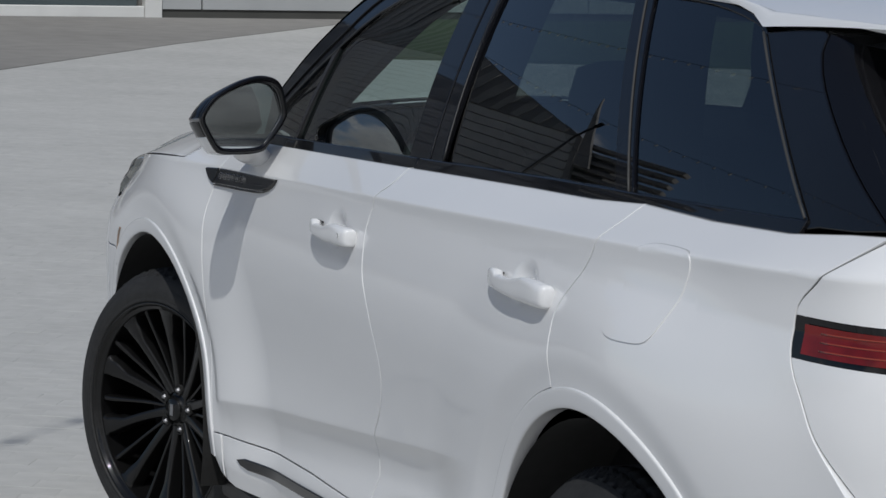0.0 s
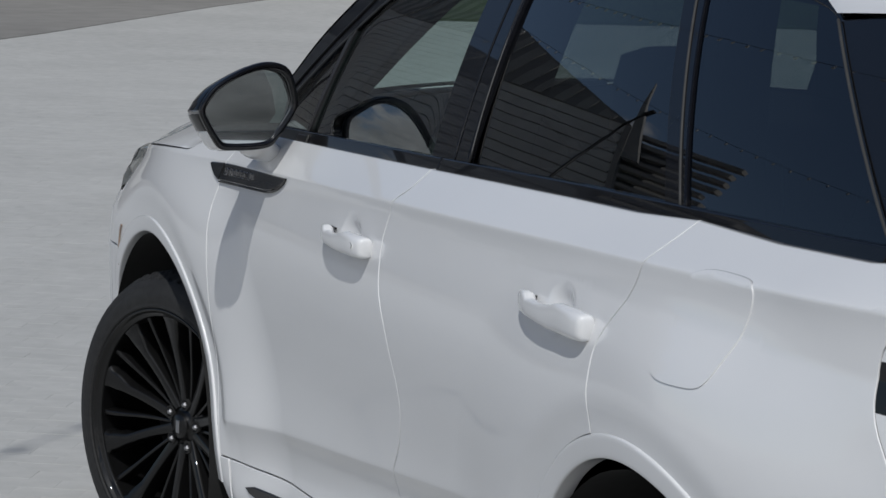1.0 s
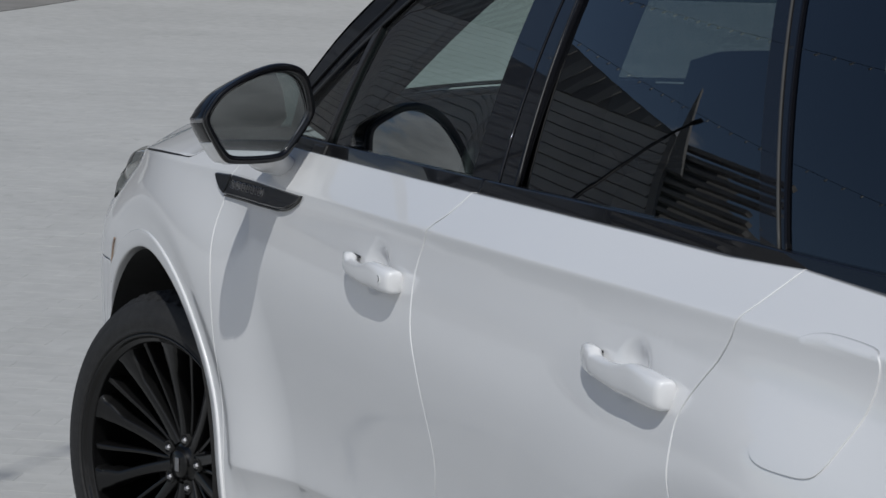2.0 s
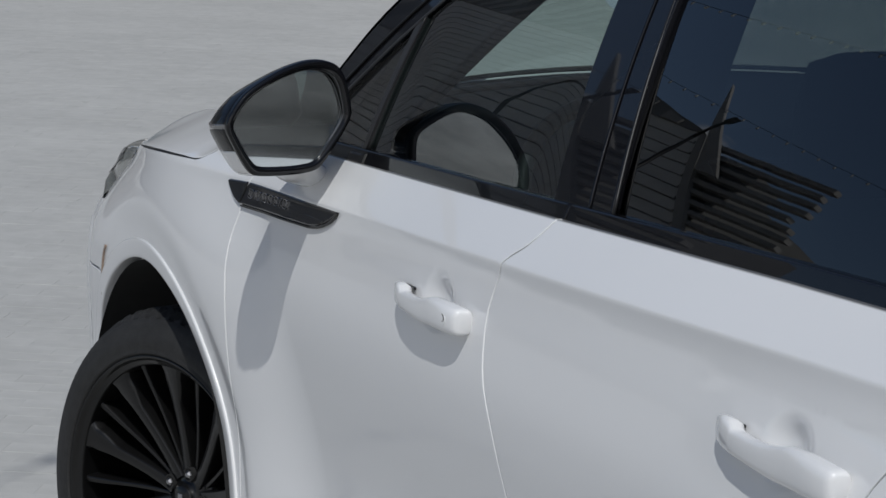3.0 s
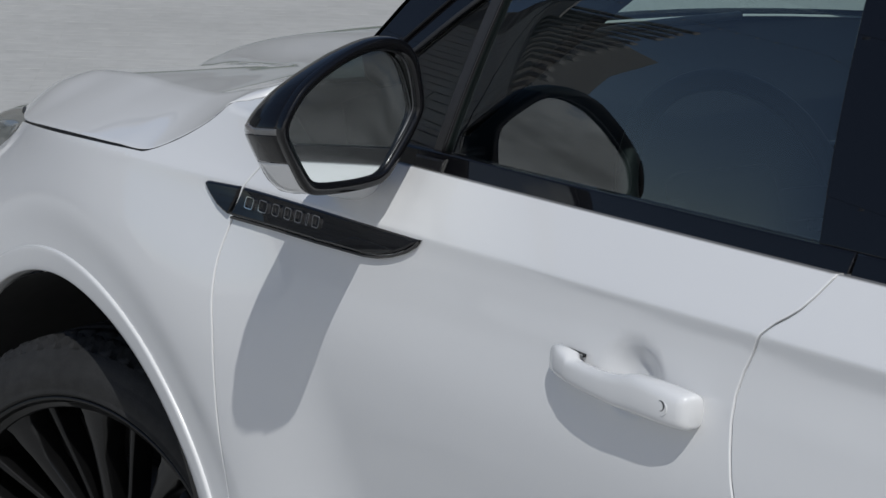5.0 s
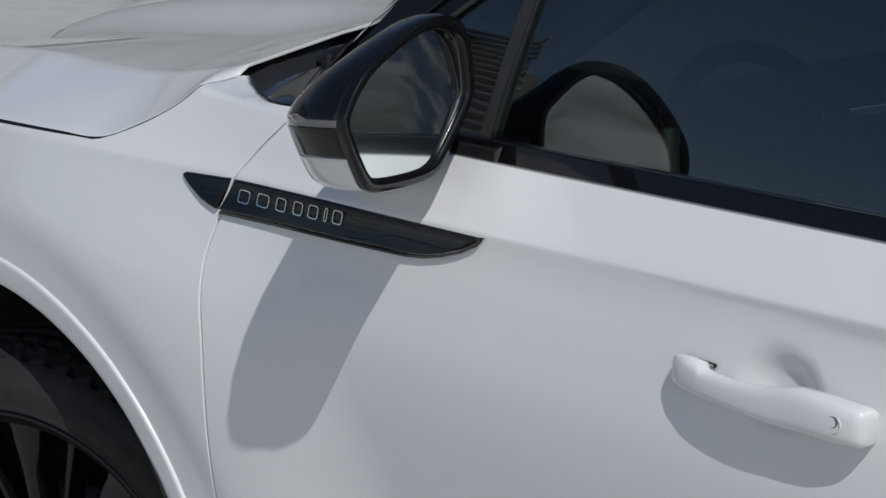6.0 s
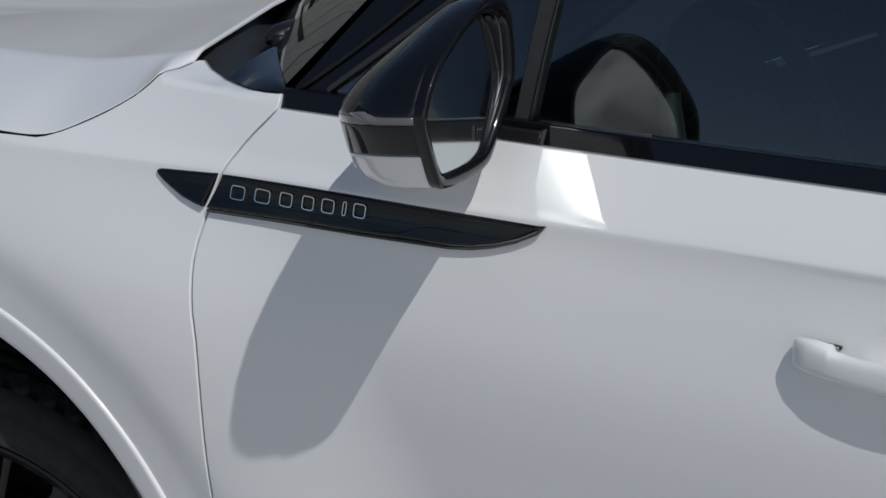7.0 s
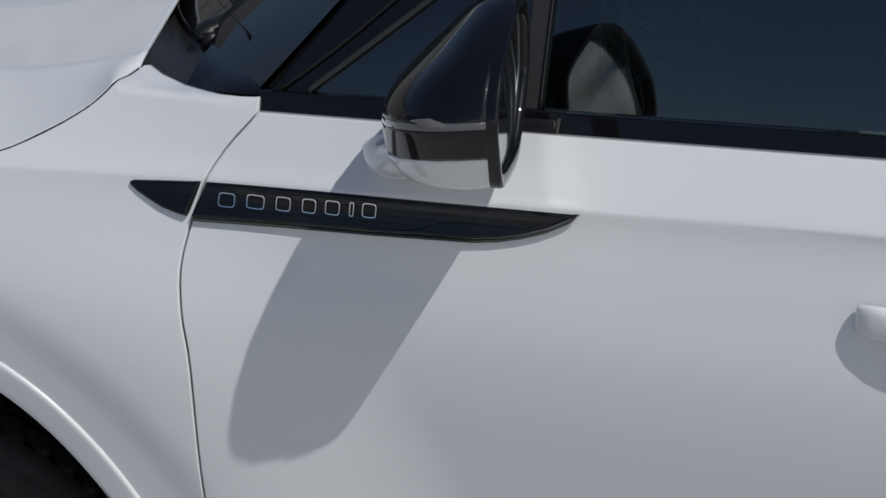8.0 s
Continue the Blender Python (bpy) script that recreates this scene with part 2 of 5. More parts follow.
def sheet(name, outline, lift, inward, step=0.03, thick=0.02, lip=0.0019, gap=0.0, dense=(), guides=(), bow=None):
    """A pressed panel: the outline (u, v) filled with a fine net, lifted onto a surface, with a rounded edge that turns inward.
    dense: (u, v, radius, step) where the net is finer."""
    from mathutils.geometry import delaunay_2d_cdt
    loop = curve_through(outline, step * 0.5)
    n = len(loop)
    area = sum(loop[i].x * loop[(i + 1) % n].y - loop[(i + 1) % n].x * loop[i].y for i in range(n))
    if area < 0:
        loop.reverse()
    nor = []
    for i in range(n):
        d = loop[(i + 1) % n] - loop[i - 1]
        nor.append(Vector((d.y, -d.x)).normalized())
    core = [loop[i] - nor[i] * (gap + lip) for i in range(n)]
    poly = [(p.x, p.y) for p in core]
    us, vs = [p[0] for p in poly], [p[1] for p in poly]
    pts = list(core)
    grid = []

    def fill(u0, u1, v0, v1, st, test):
        v = v0
        row = 0
        while v < v1:
            u = u0 + (st / 2 if row % 2 else 0)
            while u < u1:
                if test(u, v) and inside((u, v), poly):
                    grid.append(Vector((u, v)))
                u += st
            v += st * 0.87
            row += 1

    fill(min(us), max(us), min(vs), max(vs), step, lambda u, v: all(math.hypot(u - a, v - b) > r for a, b, r, _ in dense))
    for a, b, r, st in dense:
        fill(a - r, a + r, b - r, b + r, st, lambda u, v: math.hypot(u - a, v - b) <= r)
    cell = {}
    for p in core:
        cell.setdefault((round(p.x / step), round(p.y / step)), []).append(p)
    taken = {}
    for g in guides:
        if inside(g, poly):
            p = Vector(g)
            near = [q for i in (-1, 0, 1) for j in (-1, 0, 1) for q in cell.get((round(p.x / step) + i, round(p.y / step) + j), ())]
            if all((q - p).length > step * 0.3 for q in near):
                pts.append(p)
                taken.setdefault((round(p.x / step), round(p.y / step)), []).append(p)
    for g in grid:
        ci, cj = round(g.x / step), round(g.y / step)
        around = [(ci + i, cj + j) for i in (-1, 0, 1) for j in (-1, 0, 1)]
        if all((p - g).length > step * 0.33 for k in around for p in cell.get(k, ())) and all((p - g).length > step * 0.65 for k in around for p in taken.get(k, ())):
            pts.append(g)
    edges = [(i, (i + 1) % n) for i in range(n)]
    co, _, tri, *_ = delaunay_2d_cdt([Vector((p.x, p.y)) for p in pts], edges, [], 1, 1e-6)
    inv = Vector(inward)
    verts = [Vector(lift(p.x, p.y)) for p in co]
    faces = [tuple(f) for f in tri]
    # orient outwards
    if faces:
        a, b, c = (verts[i] for i in faces[len(faces) // 2][:3])
        if (b - a).cross(c - a).dot(inv) > 0:
            faces = [f[::-1] for f in faces]
            flip = True
        else:
            flip = False
    h = 0.002
    normals = []
    for p in co:
        du = Vector(lift(p.x + h, p.y)) - Vector(lift(p.x - h, p.y))
        dv = Vector(lift(p.x, p.y + h)) - Vector(lift(p.x, p.y - h))
        m = du.cross(dv).normalized()
        m = -m if m.dot(inv) > 0 else m
        normals.append((m + Vector(bow(p.x, p.y))).normalized() if bow else m)
    rings = [list(range(n))]
    for off, depth, turn in ((0.35 * lip, 0.12 * lip, 22), (0.82 * lip, 0.45 * lip, 58), (lip, lip, 85), (lip, thick, 90)):
        ring = []
        for i in range(n):
            q = core[i] + nor[i] * off
            ring.append(len(verts))
            verts.append(Vector(lift(q.x, q.y)) + inv * depth)
            side_on = (Vector(lift(q.x, q.y)) - Vector(lift(core[i].x - nor[i].x * 0.001, core[i].y - nor[i].y * 0.001))).normalized()
            c, sn = math.cos(radians(turn)), math.sin(radians(turn))
            normals.append((normals[i] * c + side_on * sn).normalized())
        rings.append(ring)
    for r0, r1 in zip(rings, rings[1:]):
        for i in range(n):
            j = (i + 1) % n
            f = (r0[i], r1[i], r1[j], r0[j])
            faces.append(f if not flip else f[::-1])
    me = bpy.data.meshes.new(name)
    me.from_pydata([tuple(v) for v in verts], [], faces)
    me.polygons.foreach_set("use_smooth", [True] * len(me.polygons))
    me.update()
    me.normals_split_custom_set_from_vertices([tuple(v) for v in normals])
    return me


def mirrored(me):
    """The same mesh for the other side of the car."""
    c = me.copy()
    co = np.empty(len(c.vertices) * 3, np.float32)
    c.vertices.foreach_get("co", co)
    co[1::3] *= -1
    keep = None
    if c.has_custom_normals:
        keep = [(q.vector.x, -q.vector.y, q.vector.z) for q in c.vertex_normals]
        loops = np.empty(len(c.loops) * 3, np.float32)
        c.corner_normals.foreach_get("vector", loops)
        index = np.empty(len(c.loops), np.int32)
        c.loops.foreach_get("vertex_index", index)
        each = np.zeros((len(c.vertices), 3), np.float32)
        each[index] = loops.reshape(-1, 3) * (1, -1, 1)
    c.vertices.foreach_set("co", co)
    c.flip_normals()
    if keep:
        c.normals_split_custom_set_from_vertices([tuple(v) for v in each])
    return c


# ---- the car's body surface: x forward from the rear axle, y to its left ----
def zb(x):
    rear = min(1.0, max(0.0, (0.7 - x) / 1.2))
    return 1.1672 - 0.036 * (x - 1.123) + 0.002 * (x - 1.123) ** 2 - 0.0125 * rear * rear * (3 - 2 * rear)
def yb(x):
    u = x - 1.123
    return 0.816 + 0.0314 * u - 0.00492 * u * u - 0.05 * max(0, x - 2.55) ** 2 - 0.6 * max(0, x - 3.15) ** 2 - (0.10 * max(0, -0.35 - x) ** 2)
def zc(x):
    return 1.100 - 0.0405 * (x - 1.148)
PROF = ((0.15, -0.057), (0.25, -0.038), (0.37, -0.0160), (0.45, -0.0105), (0.52, -0.0110), (0.58, -0.0105), (0.64, -0.0062), (0.70, 0.0018), (0.77, 0.0128), (0.85, 0.0238), (0.92, 0.0265), (1.00, 0.0178), (1.04, 0.0115), (1.08, 0.004))
def spline(tab, v):
    if v <= tab[0][0]: return tab[0][1]
    if v >= tab[-1][0]: return tab[-1][1]
    for i in range(len(tab) - 1):
        if v <= tab[i + 1][0]: break
    h = tab[i + 1][0] - tab[i][0]
    def m(j):
        a, b = max(j - 1, 0), min(j + 1, len(tab) - 1)
        return (tab[b][1] - tab[a][1]) / (tab[b][0] - tab[a][0])
    u = (v - tab[i][0]) / h
    return ((2*u**3-3*u*u+1)*tab[i][1] + (u**3-2*u*u+u)*h*m(i) + (-2*u**3+3*u*u)*tab[i+1][1] + (u**3-u*u)*h*m(i+1))
def soft(a, b, v):
    u = min(1.0, max(0.0, (v - a) / (b - a)))
    return u * u * (3 - 2 * u)
def yc(x):
    return 0.886 - (0.012 if x < 1.6 else 0.006) * (x - 1.6) ** 2 - 0.05 * max(0, x - 2.55) ** 2 - 0.6 * max(0, x - 3.15) ** 2 - 0.24 * max(0, -0.35 - x) ** 2
def S(x, z):
    d = z - zc(x)
    k = 0.004
    s = (d + math.sqrt(d * d + k * k)) / 2
    slope = max(0.5, (yc(x) - yb(x)) / (zb(x) - zc(x)))
    y = yc(x) + spline(PROF, z) - slope * (s - k / 2) - 0.30 * max(0.0, -d) * math.exp(d / 0.042) * soft(2.9, 2.3, x)
    # light-catching hollow low on the doors
    w = z - (0.523 + 0.098 * (1.694 - x))
    fade = soft(0.50, 0.95, x) * soft(2.215, 2.10, x)
    if w < 0.05 and fade > 0:
        t = min(1.0, (math.sqrt(w * w + 0.00001) - w) / 2 / 0.085)
        y += fade * (-0.0215 * (1 - (1 - t) ** 2.0) + 0.0180 * soft(-0.085, -0.18, w))
    y -= 0.2 * max(0, x - 2.6) ** 2 * soft(0.80, 1.06, z)
    y += 0.020 * math.exp(-((x + 0.12) / 0.27) ** 2) * (1 - soft(0.98, 1.12, z))
    y += 0.031 * soft(2.68, 3.10, x) * (1 - soft(0.66, 1.00, z))
    for cx, step, swell in ((0.0, -0.006, 0.027), (2.711, -0.0048, 0.045)):
        r = math.hypot(x - cx, z - 0.355)
        y += step * (1 - soft(0.535, 0.60, r)) + swell * (1 - soft(0.56, 0.88, r))
    return y
def G(x, z):
    d = z - zb(x)
    return yb(x) - 0.012 - 0.40 * d - 0.35 * d * d


def on_body(x, z):
    return (x, S(x, z), z)


def shelf_z(x):
    """Where the wing's flank turns into the flat shelf beside the windscreen."""
    return spline(((2.19, 1.143), (2.25, 1.136), (2.308, 1.133), (2.386, 1.138), (2.50, 1.150)), x)


def on_wing(x, z):
    e = z - shelf_z(x)
    if x > 2.5 or e <= 0:
        return (x, S(x, z), z)
    f = soft(0.0, 0.018, e)
    return (x, S(x, shelf_z(x)) - e * (0.55 + 1.65 * f), shelf_z(x) + e * (1 - 0.55 * f))


def on_glass(off):
    return lambda x, z: (x, G(x, z) + off, z)


IN_Y = (0, -1, 0)
SEAM_F = bend([(2.195, 1.131), (2.237, 1.069), (2.260, 0.974), (2.255, 0.908), (2.241, 0.837), (2.231, 0.690), (2.222, 0.565), (2.210, 0.45), (2.205, 0.387)], 4)
SEAM_B = bend([(1.109, 1.1677), (1.122, 1.13), (1.150, 1.10), (1.174, 1.03), (1.157, 0.945), (1.124, 0.88), (1.102, 0.826), (1.076, 0.735), (1.104, 0.645), (1.150, 0.577), (1.161, 0.52), (1.165, 0.48), (1.180, 0.44), (1.188, 0.40)], 3)
SEAM_C = bend([(0.056, 1.208), (0.064, 1.150), (0.085, 1.105), (0.142, 1.014), (0.143, 0.950), (0.130, 0.8655)], 4)
GATE = bend([(-0.702, 1.24), (-0.666, 1.199), (-0.632, 1.161), (-0.588, 1.119), (-0.583, 1.065), (-0.598, 1.022), (-0.634, 0.974), (-0.674, 0.918), (-0.747, 0.840), (-0.82, 0.74)], 3)
HOOD_EDGE = bend([(3.02, 1.015), (2.86, 1.031), (2.71, 1.044), (2.56, 1.054), (2.512, 1.059), (2.456, 1.085), (2.410, 1.115), (2.382, 1.141), (2.340, 1.163)], 3)
ARCH_R = 0.476
FRONT_ARCH, REAR_ARCH = (2.719, 0.357), (-0.012, 0.361)


car = thing("car", "white compact luxury SUV with gloss black trim parked on pale paving", "car")


def side(name, me, mat, parent=None, label="", twin=True):
    ob = part(name, me, mat, parent or car, label)
    if twin:
        part(name, mirrored(me), mat, car, label)
    return ob


def feature_rows(x0, x1):
    """Rows of points along the shoulder crease and the low hollow's edge, so that the net follows them."""
    out = []
    n = int(abs(x1 - x0) / 0.016)
    for i in range(n + 1):
        x = x0 + (x1 - x0) * i / n
        out += [(x, zc(x) + o) for o in (-0.044, -0.032, -0.022, -0.013, -0.006, -0.002, 0.002, 0.006, 0.013)]
        if 0.5 < x < 2.2:
            out += [(x, 0.523 + 0.098 * (1.694 - x) + o) for o in (-0.030, -0.018, -0.009, -0.003, 0.003, 0.009, 0.018)]
    return out


# front wing
SHELF = [(x, shelf_z(x) + e) for x, e in ((2.3765, 0.031), (2.369, 0.0335), (2.345, 0.0265), (2.308, 0.0195), (2.25, 0.010), (2.222, 0.0066), (2.197, 0.005))]
wing = [q for q in HOOD_EDGE if q[0] > 2.39] + [(2.386, shelf_z(2.386) + 0.002), (2.380, shelf_z(2.38) + 0.016)] + SHELF + SEAM_F + [(2.206, 0.36)] + arc(*FRONT_ARCH, ARCH_R, 178, 52, 40)[1:] + [(3.085, 0.75), (3.255, 0.75), (3.255, 0.880), (3.225, 0.893), (3.165, 0.927), (3.095, 0.966), (3.03, 1.006)]
front_wing = side("front_wing", sheet("front_wing", wing, on_wing, (0, -0.8, -0.6), 0.014, thick=0.010, gap=0.0012, guides=feature_rows(2.2, 2.9)), PAINT)
zs = [(x, zb(x)) for x in (2.196, 1.9, 1.6, 1.3, 1.108)]
door_f = zs[1:-1] + SEAM_B + [(1.6, 0.402), (1.9, 0.395)] + SEAM_F[::-1]


def dished(hx, hz):
    def f(x, z):
        r = math.sqrt(((x - hx) / 0.064) ** 2 + ((z - hz) / 0.047) ** 2)
        return (x, S(x, z) - 0.017 * soft(1.0, 0.12, r), z)
    return f


front_door = side("front_door", sheet("front_door", door_f, dished(1.348, 1.008), IN_Y, 0.016, gap=0.0012, dense=((1.348, 1.008, 0.08, 0.0042),), guides=feature_rows(1.05, 2.26)), PAINT)
zs = [(x, zb(x)) for x in (1.108, 0.8, 0.5, 0.25, 0.056)]
door_r = zs[1:-1] + SEAM_C + arc(*REAR_ARCH, 0.5225, 74, 12, 20) + [(0.56, 0.415), (0.9, 0.405)] + SEAM_B[::-1]
rear_door = side("rear_door", sheet("rear_door", door_r, dished(0.328, 1.028), IN_Y, 0.016, gap=0.0012, dense=((0.328, 1.028, 0.08, 0.0042),), guides=feature_rows(0.06, 1.15)), PAINT)
quarter = [(-0.2, zb(-0.2)), (-0.45, zb(-0.45)), (-0.60, 1.232)] + GATE + [(-0.90, 0.60), (-0.88, 0.34), (-0.48, 0.30)] + arc(*REAR_ARCH, ARCH_R + 0.010, 186, 72, 36) + [(0.131, 0.858)] + SEAM_C[::-1]
side("quarter_panel", sheet("quarter_panel", quarter, on_body, IN_Y, 0.018, gap=0.0012, dense=((-0.16, 1.08, 0.15, 0.010),), guides=feature_rows(-0.56, 0.1)), PAINT)

# wheel-arch mouldings
def moulding(centre, a0, a1, grow=0.0, flat=0.0):
    cx, cz = centre
    verts, faces = [], []
    prof = tuple((r - 0.008 + grow, o) for r, o in ((0.481, -0.030), (0.481, -0.002), (0.4813, 0.0010), (0.4822, 0.0026), (0.4838, 0.0034), (0.490, 0.0038), (0.500, 0.0042), (0.512, 0.0046), (0.5160, 0.0046), (0.5180, 0.0040), (0.5194, 0.0026), (0.5202, 0.0004), (0.5206, -0.005)))
    n = 200
    for i in range(n + 1):
        a = radians(a0 + (a1 - a0) * i / n)
        dip = flat * soft(118, 148, math.degrees(a)) * soft(182, 158, math.degrees(a))
        for r, o in prof:
            r -= dip
            x, z = cx + r * math.cos(a), cz + r * math.sin(a)
            verts.append((x, S(x, z) + o, z))
    m = len(prof)
    for i in range(n):
        for k in range(m - 1):
            faces.append((i * m + k, i * m + k + 1, (i + 1) * m + k + 1, (i + 1) * m + k))
    return mesh_of("arch_moulding", verts, faces)


side("arch_moulding", moulding(FRONT_ARCH, -4, 184, flat=0.009), PAINT, label="white wheel-arch moulding")
side("arch_moulding", moulding(REAR_ARCH, -4, 184, 0.010), PAINT, label="white wheel-arch moulding")


def liner(cx, out_to):
    verts, faces = [], []
    n = 40
    for i in range(n + 1):
        a = radians(-15 + 210 * i / n)
        for y in (0.60, out_to):
            verts.append((cx + 0.470 * math.cos(a), y, 0.355 + 0.470 * math.sin(a)))
    for i in range(n):
        faces.append((2 * i, 2 * i + 1, 2 * i + 3, 2 * i + 2))
    c = len(verts)
    verts.append((cx, 0.60, 0.355))
    faces += [(c, 2 * i, 2 * i + 2) for i in range(n)]
    return mesh_of("wheel_liner", verts, faces)


side("wheel_liner", liner(2.719, 0.925), LINER)
side("wheel_liner", liner(-0.012, 0.885), LINER)

# sill below the doors
sill_out = [(2.161, 0.3866), (1.9, 0.3935), (1.6, 0.4002), (1.14, 0.3985), (0.9, 0.4025), (0.56, 0.412), (0.50, 0.36), (0.48, 0.25), (1.3, 0.25), (2.09, 0.265), (2.151, 0.278)]
side("sill", sheet("sill", sill_out, on_body, IN_Y, 0.03, gap=0.001), PAINT)
sill_end = [(2.207, 0.3853), (2.164, 0.3864), (2.154, 0.279), (2.182, 0.287), (2.213, 0.318)]
side("sill_end", sheet("sill_end", sill_end, lambda x, z: (x, S(x, z) + 0.002, z), IN_Y, 0.02, gap=0.001), PAINT, label="white sill end piece")
strip = [(2.06, 0.343), (2.02, 0.352), (1.5, 0.366), (0.7, 0.372), (0.7, 0.345), (1.5, 0.338), (2.0, 0.326), (2.04, 0.332)]
side("sill_strip", sheet("sill_strip", strip, lambda x, z: (x, S(x, z) + 0.004, z), IN_Y, 0.03, thick=0.006, lip=0.003), GLOSS_BLACK, label="gloss black sill strip")
bm = bmesh.new()
box(bm, (0.45, -0.86, 0.20), (2.30, 0.86, 0.262), 0.015)
part("underbody", bm, SATIN_BLACK, car)

# nose and tail
def nose(u, z):
    a = u * math.pi / 2
    y0 = S(3.25, z)
    return (3.25 + (0.38 - 0.12 * soft(0.75, 1.02, z)) * math.sin(a) ** 0.97, y0 * math.cos(a) ** 0.97, z)


bumper_side = [(3.085, 0.7475), (3.255, 0.7475), (3.255, 0.25), (3.19, 0.25)] + arc(*FRONT_ARCH, ARCH_R, -4, 52, 20)
side("front_bumper", sheet("front_bumper", bumper_side, on_body, IN_Y, 0.03, gap=0.0012), PAINT)
LAMP_TOP = bend([(3.012, 0.848, 1.016), (3.13, 0.815, 1.006), (3.26, 0.745, 0.994), (3.38, 0.64, 0.982), (3.50, 0.45, 0.976)], 5)
LAMP_LOW = bend([(3.030, S(3.03, 1.003) + 0.001, 1.003), (3.10, S(3.10, 0.962) + 0.001, 0.962), (3.168, S(3.168, 0.922) + 0.001, 0.922), (3.245, S(3.245, 0.884), 0.884), (3.43, 0.64, 0.86)], 5)


def lamp_shell(name, k0, k1, w0, w1, swell, off=0.0):
    """The lamp's cover: rows from its upper to its lower edge, swelling forward and out."""
    verts, faces = [], []
    m = 14
    for k in range(k0, k1 + 1):
        a, b = Vector(LAMP_TOP[k]), Vector(LAMP_LOW[k])
        grow = swell * soft(0, 9, k)
        for j in range(m + 1):
            w = w0 + (w1 - w0) * j / m
            p = a.lerp(b, w) + Vector((0.45, 0.75, 0.48)) * (grow * math.sin(math.pi * min(1.0, w)) ** 0.7 + off - 0.6 * max(0.0, w - 1) * (a - b).length)
            verts.append(p)
    for k in range(k1 - k0):
        for j in range(m):
            q = k * (m + 1) + j
            faces.append((q, q + 1, q + m + 2, q + m + 1))
    return mesh_of(name, verts, faces)


headlight = side("headlight", lamp_shell("headlight", 0, 18, 0.0, 1.08, 0.034), LAMP, label="clear swept-back headlight with grey core")
part("projector", lamp_shell("projector", 6, 14, 0.50, 0.82, 0.034, 0.0012), LAMP_CORE, headlight, "grey inner lamp unit")
part("lamp_rim", mesh_of("lamp_rim", *tube([Vector(q) + Vector((0, 0, 0.001)) for q in LAMP_TOP[:8]], 0.004, 8)), SATIN_BLACK, headlight, "dark upper edge")


def wrap(name, lift, u0, u1, z0, z1, nu=24, nz=20):
    verts = [lift(u0 + (u1 - u0) * i / nu, z0 + (z1 - z0) * j / nz) for i in range(nu + 1) for j in range(nz + 1)]
    faces = [(i * (nz + 1) + j, i * (nz + 1) + j + 1, (i + 1) * (nz + 1) + j + 1, (i + 1) * (nz + 1) + j) for i in range(nu) for j in range(nz)]
    return mesh_of(name, verts, [f[::-1] for f in faces])


side("front_bumper", wrap("front_bumper", nose, 0.0, 1, 0.22, 0.888), PAINT)
bm = bmesh.new()
box(bm, (3.36, -0.50, 0.86), (3.50, 0.50, 0.972), 0.02, 2)
part("grille_surround", bm, GLOSS_BLACK, car, "gloss black upper grille bar")


def tail(u, z):
    a = u * math.pi / 2
    lean = 0.10 * soft(0.95, 1.25, z)
    x = -0.57 - (0.37 - lean) * math.sin(a) ** 0.55
    return (x, S(max(x, -0.95), z) * math.cos(a) ** 0.5, z)


def tail_grid(name, z0, z1, x_of):
    """The tailgate and its lamps: rows from the shut line round to the middle."""
    verts, faces = [], []
    nz, nu = 24, 40
    for j in range(nz + 1):
        z = z0 + (z1 - z0) * j / nz
        x0 = x_of(z)
        lean = 0.10 * soft(0.95, 1.25, z)
        depth = 0.37 - lean
        u0 = min(1.0, max(0.0, (-0.57 - x0) / depth)) ** (1 / 0.55)
        a0 = math.asin(min(1, u0))
        for i in range(nu + 1):
            verts.append(tail((a0 + (math.pi / 2 - a0) * i / nu) / (math.pi / 2), z))
    for j in range(nz):
        for i in range(nu):
            k = j * (nu + 1) + i
            faces.append((k, k + 1, k + nu + 2, k + nu + 1))
    return mesh_of(name, verts, faces)


def gate_x(z):
    g = sorted(((q[1], q[0]) for q in GATE))
    return spline(g, z) - 0.0022


side("tailgate", tail_grid("tailgate", 0.76, 1.036, gate_x), PAINT)
side("tailgate", tail_grid("tailgate", 1.104, 1.24, gate_x), PAINT)
side("rear_bumper", tail_grid("rear_bumper", 0.25, 0.755, lambda z: -0.88), PAINT)
tail_light = side("tail_light", tail_grid("tail_light", 1.037, 1.103, gate_x), GLOSS_BLACK, label="gloss black tail-light bar with red lens")


def lens():
    verts, faces = [], []
    for j in range(9):
        z = 1.046 + 0.047 * j / 8
        for i in range(31):
            x, y, zz = tail(0.015 + 0.6 * i / 30, z)
            verts.append((x - 0.002, y + 0.004, zz))
    for j in range(8):
        for i in range(30):
            k = j * 31 + i
            faces.append((k, k + 1, k + 32, k + 31))
    return mesh_of("lens", verts, faces)


red = part("lens", lens(), RED_LENS, tail_light, "deep red lens")
GLOW = material("lens_rib", (0.24, 0.03, 0.012), 0.2, coat=1.0)
for j in range(3):
    z = 1.056 + 0.0135 * j
    pts = [Vector(tail(0.05 + 0.5 * i / 20, z + 0.004 * i / 20)) + Vector((-0.001, 0.0045, 0)) for i in range(21)]
    part("lens_rib", mesh_of("lens_rib", *tube(pts, 0.0016, 6)), GLOW, red)

# bonnet
def row(pts):
    return [(k, *q) for k, q in pts]


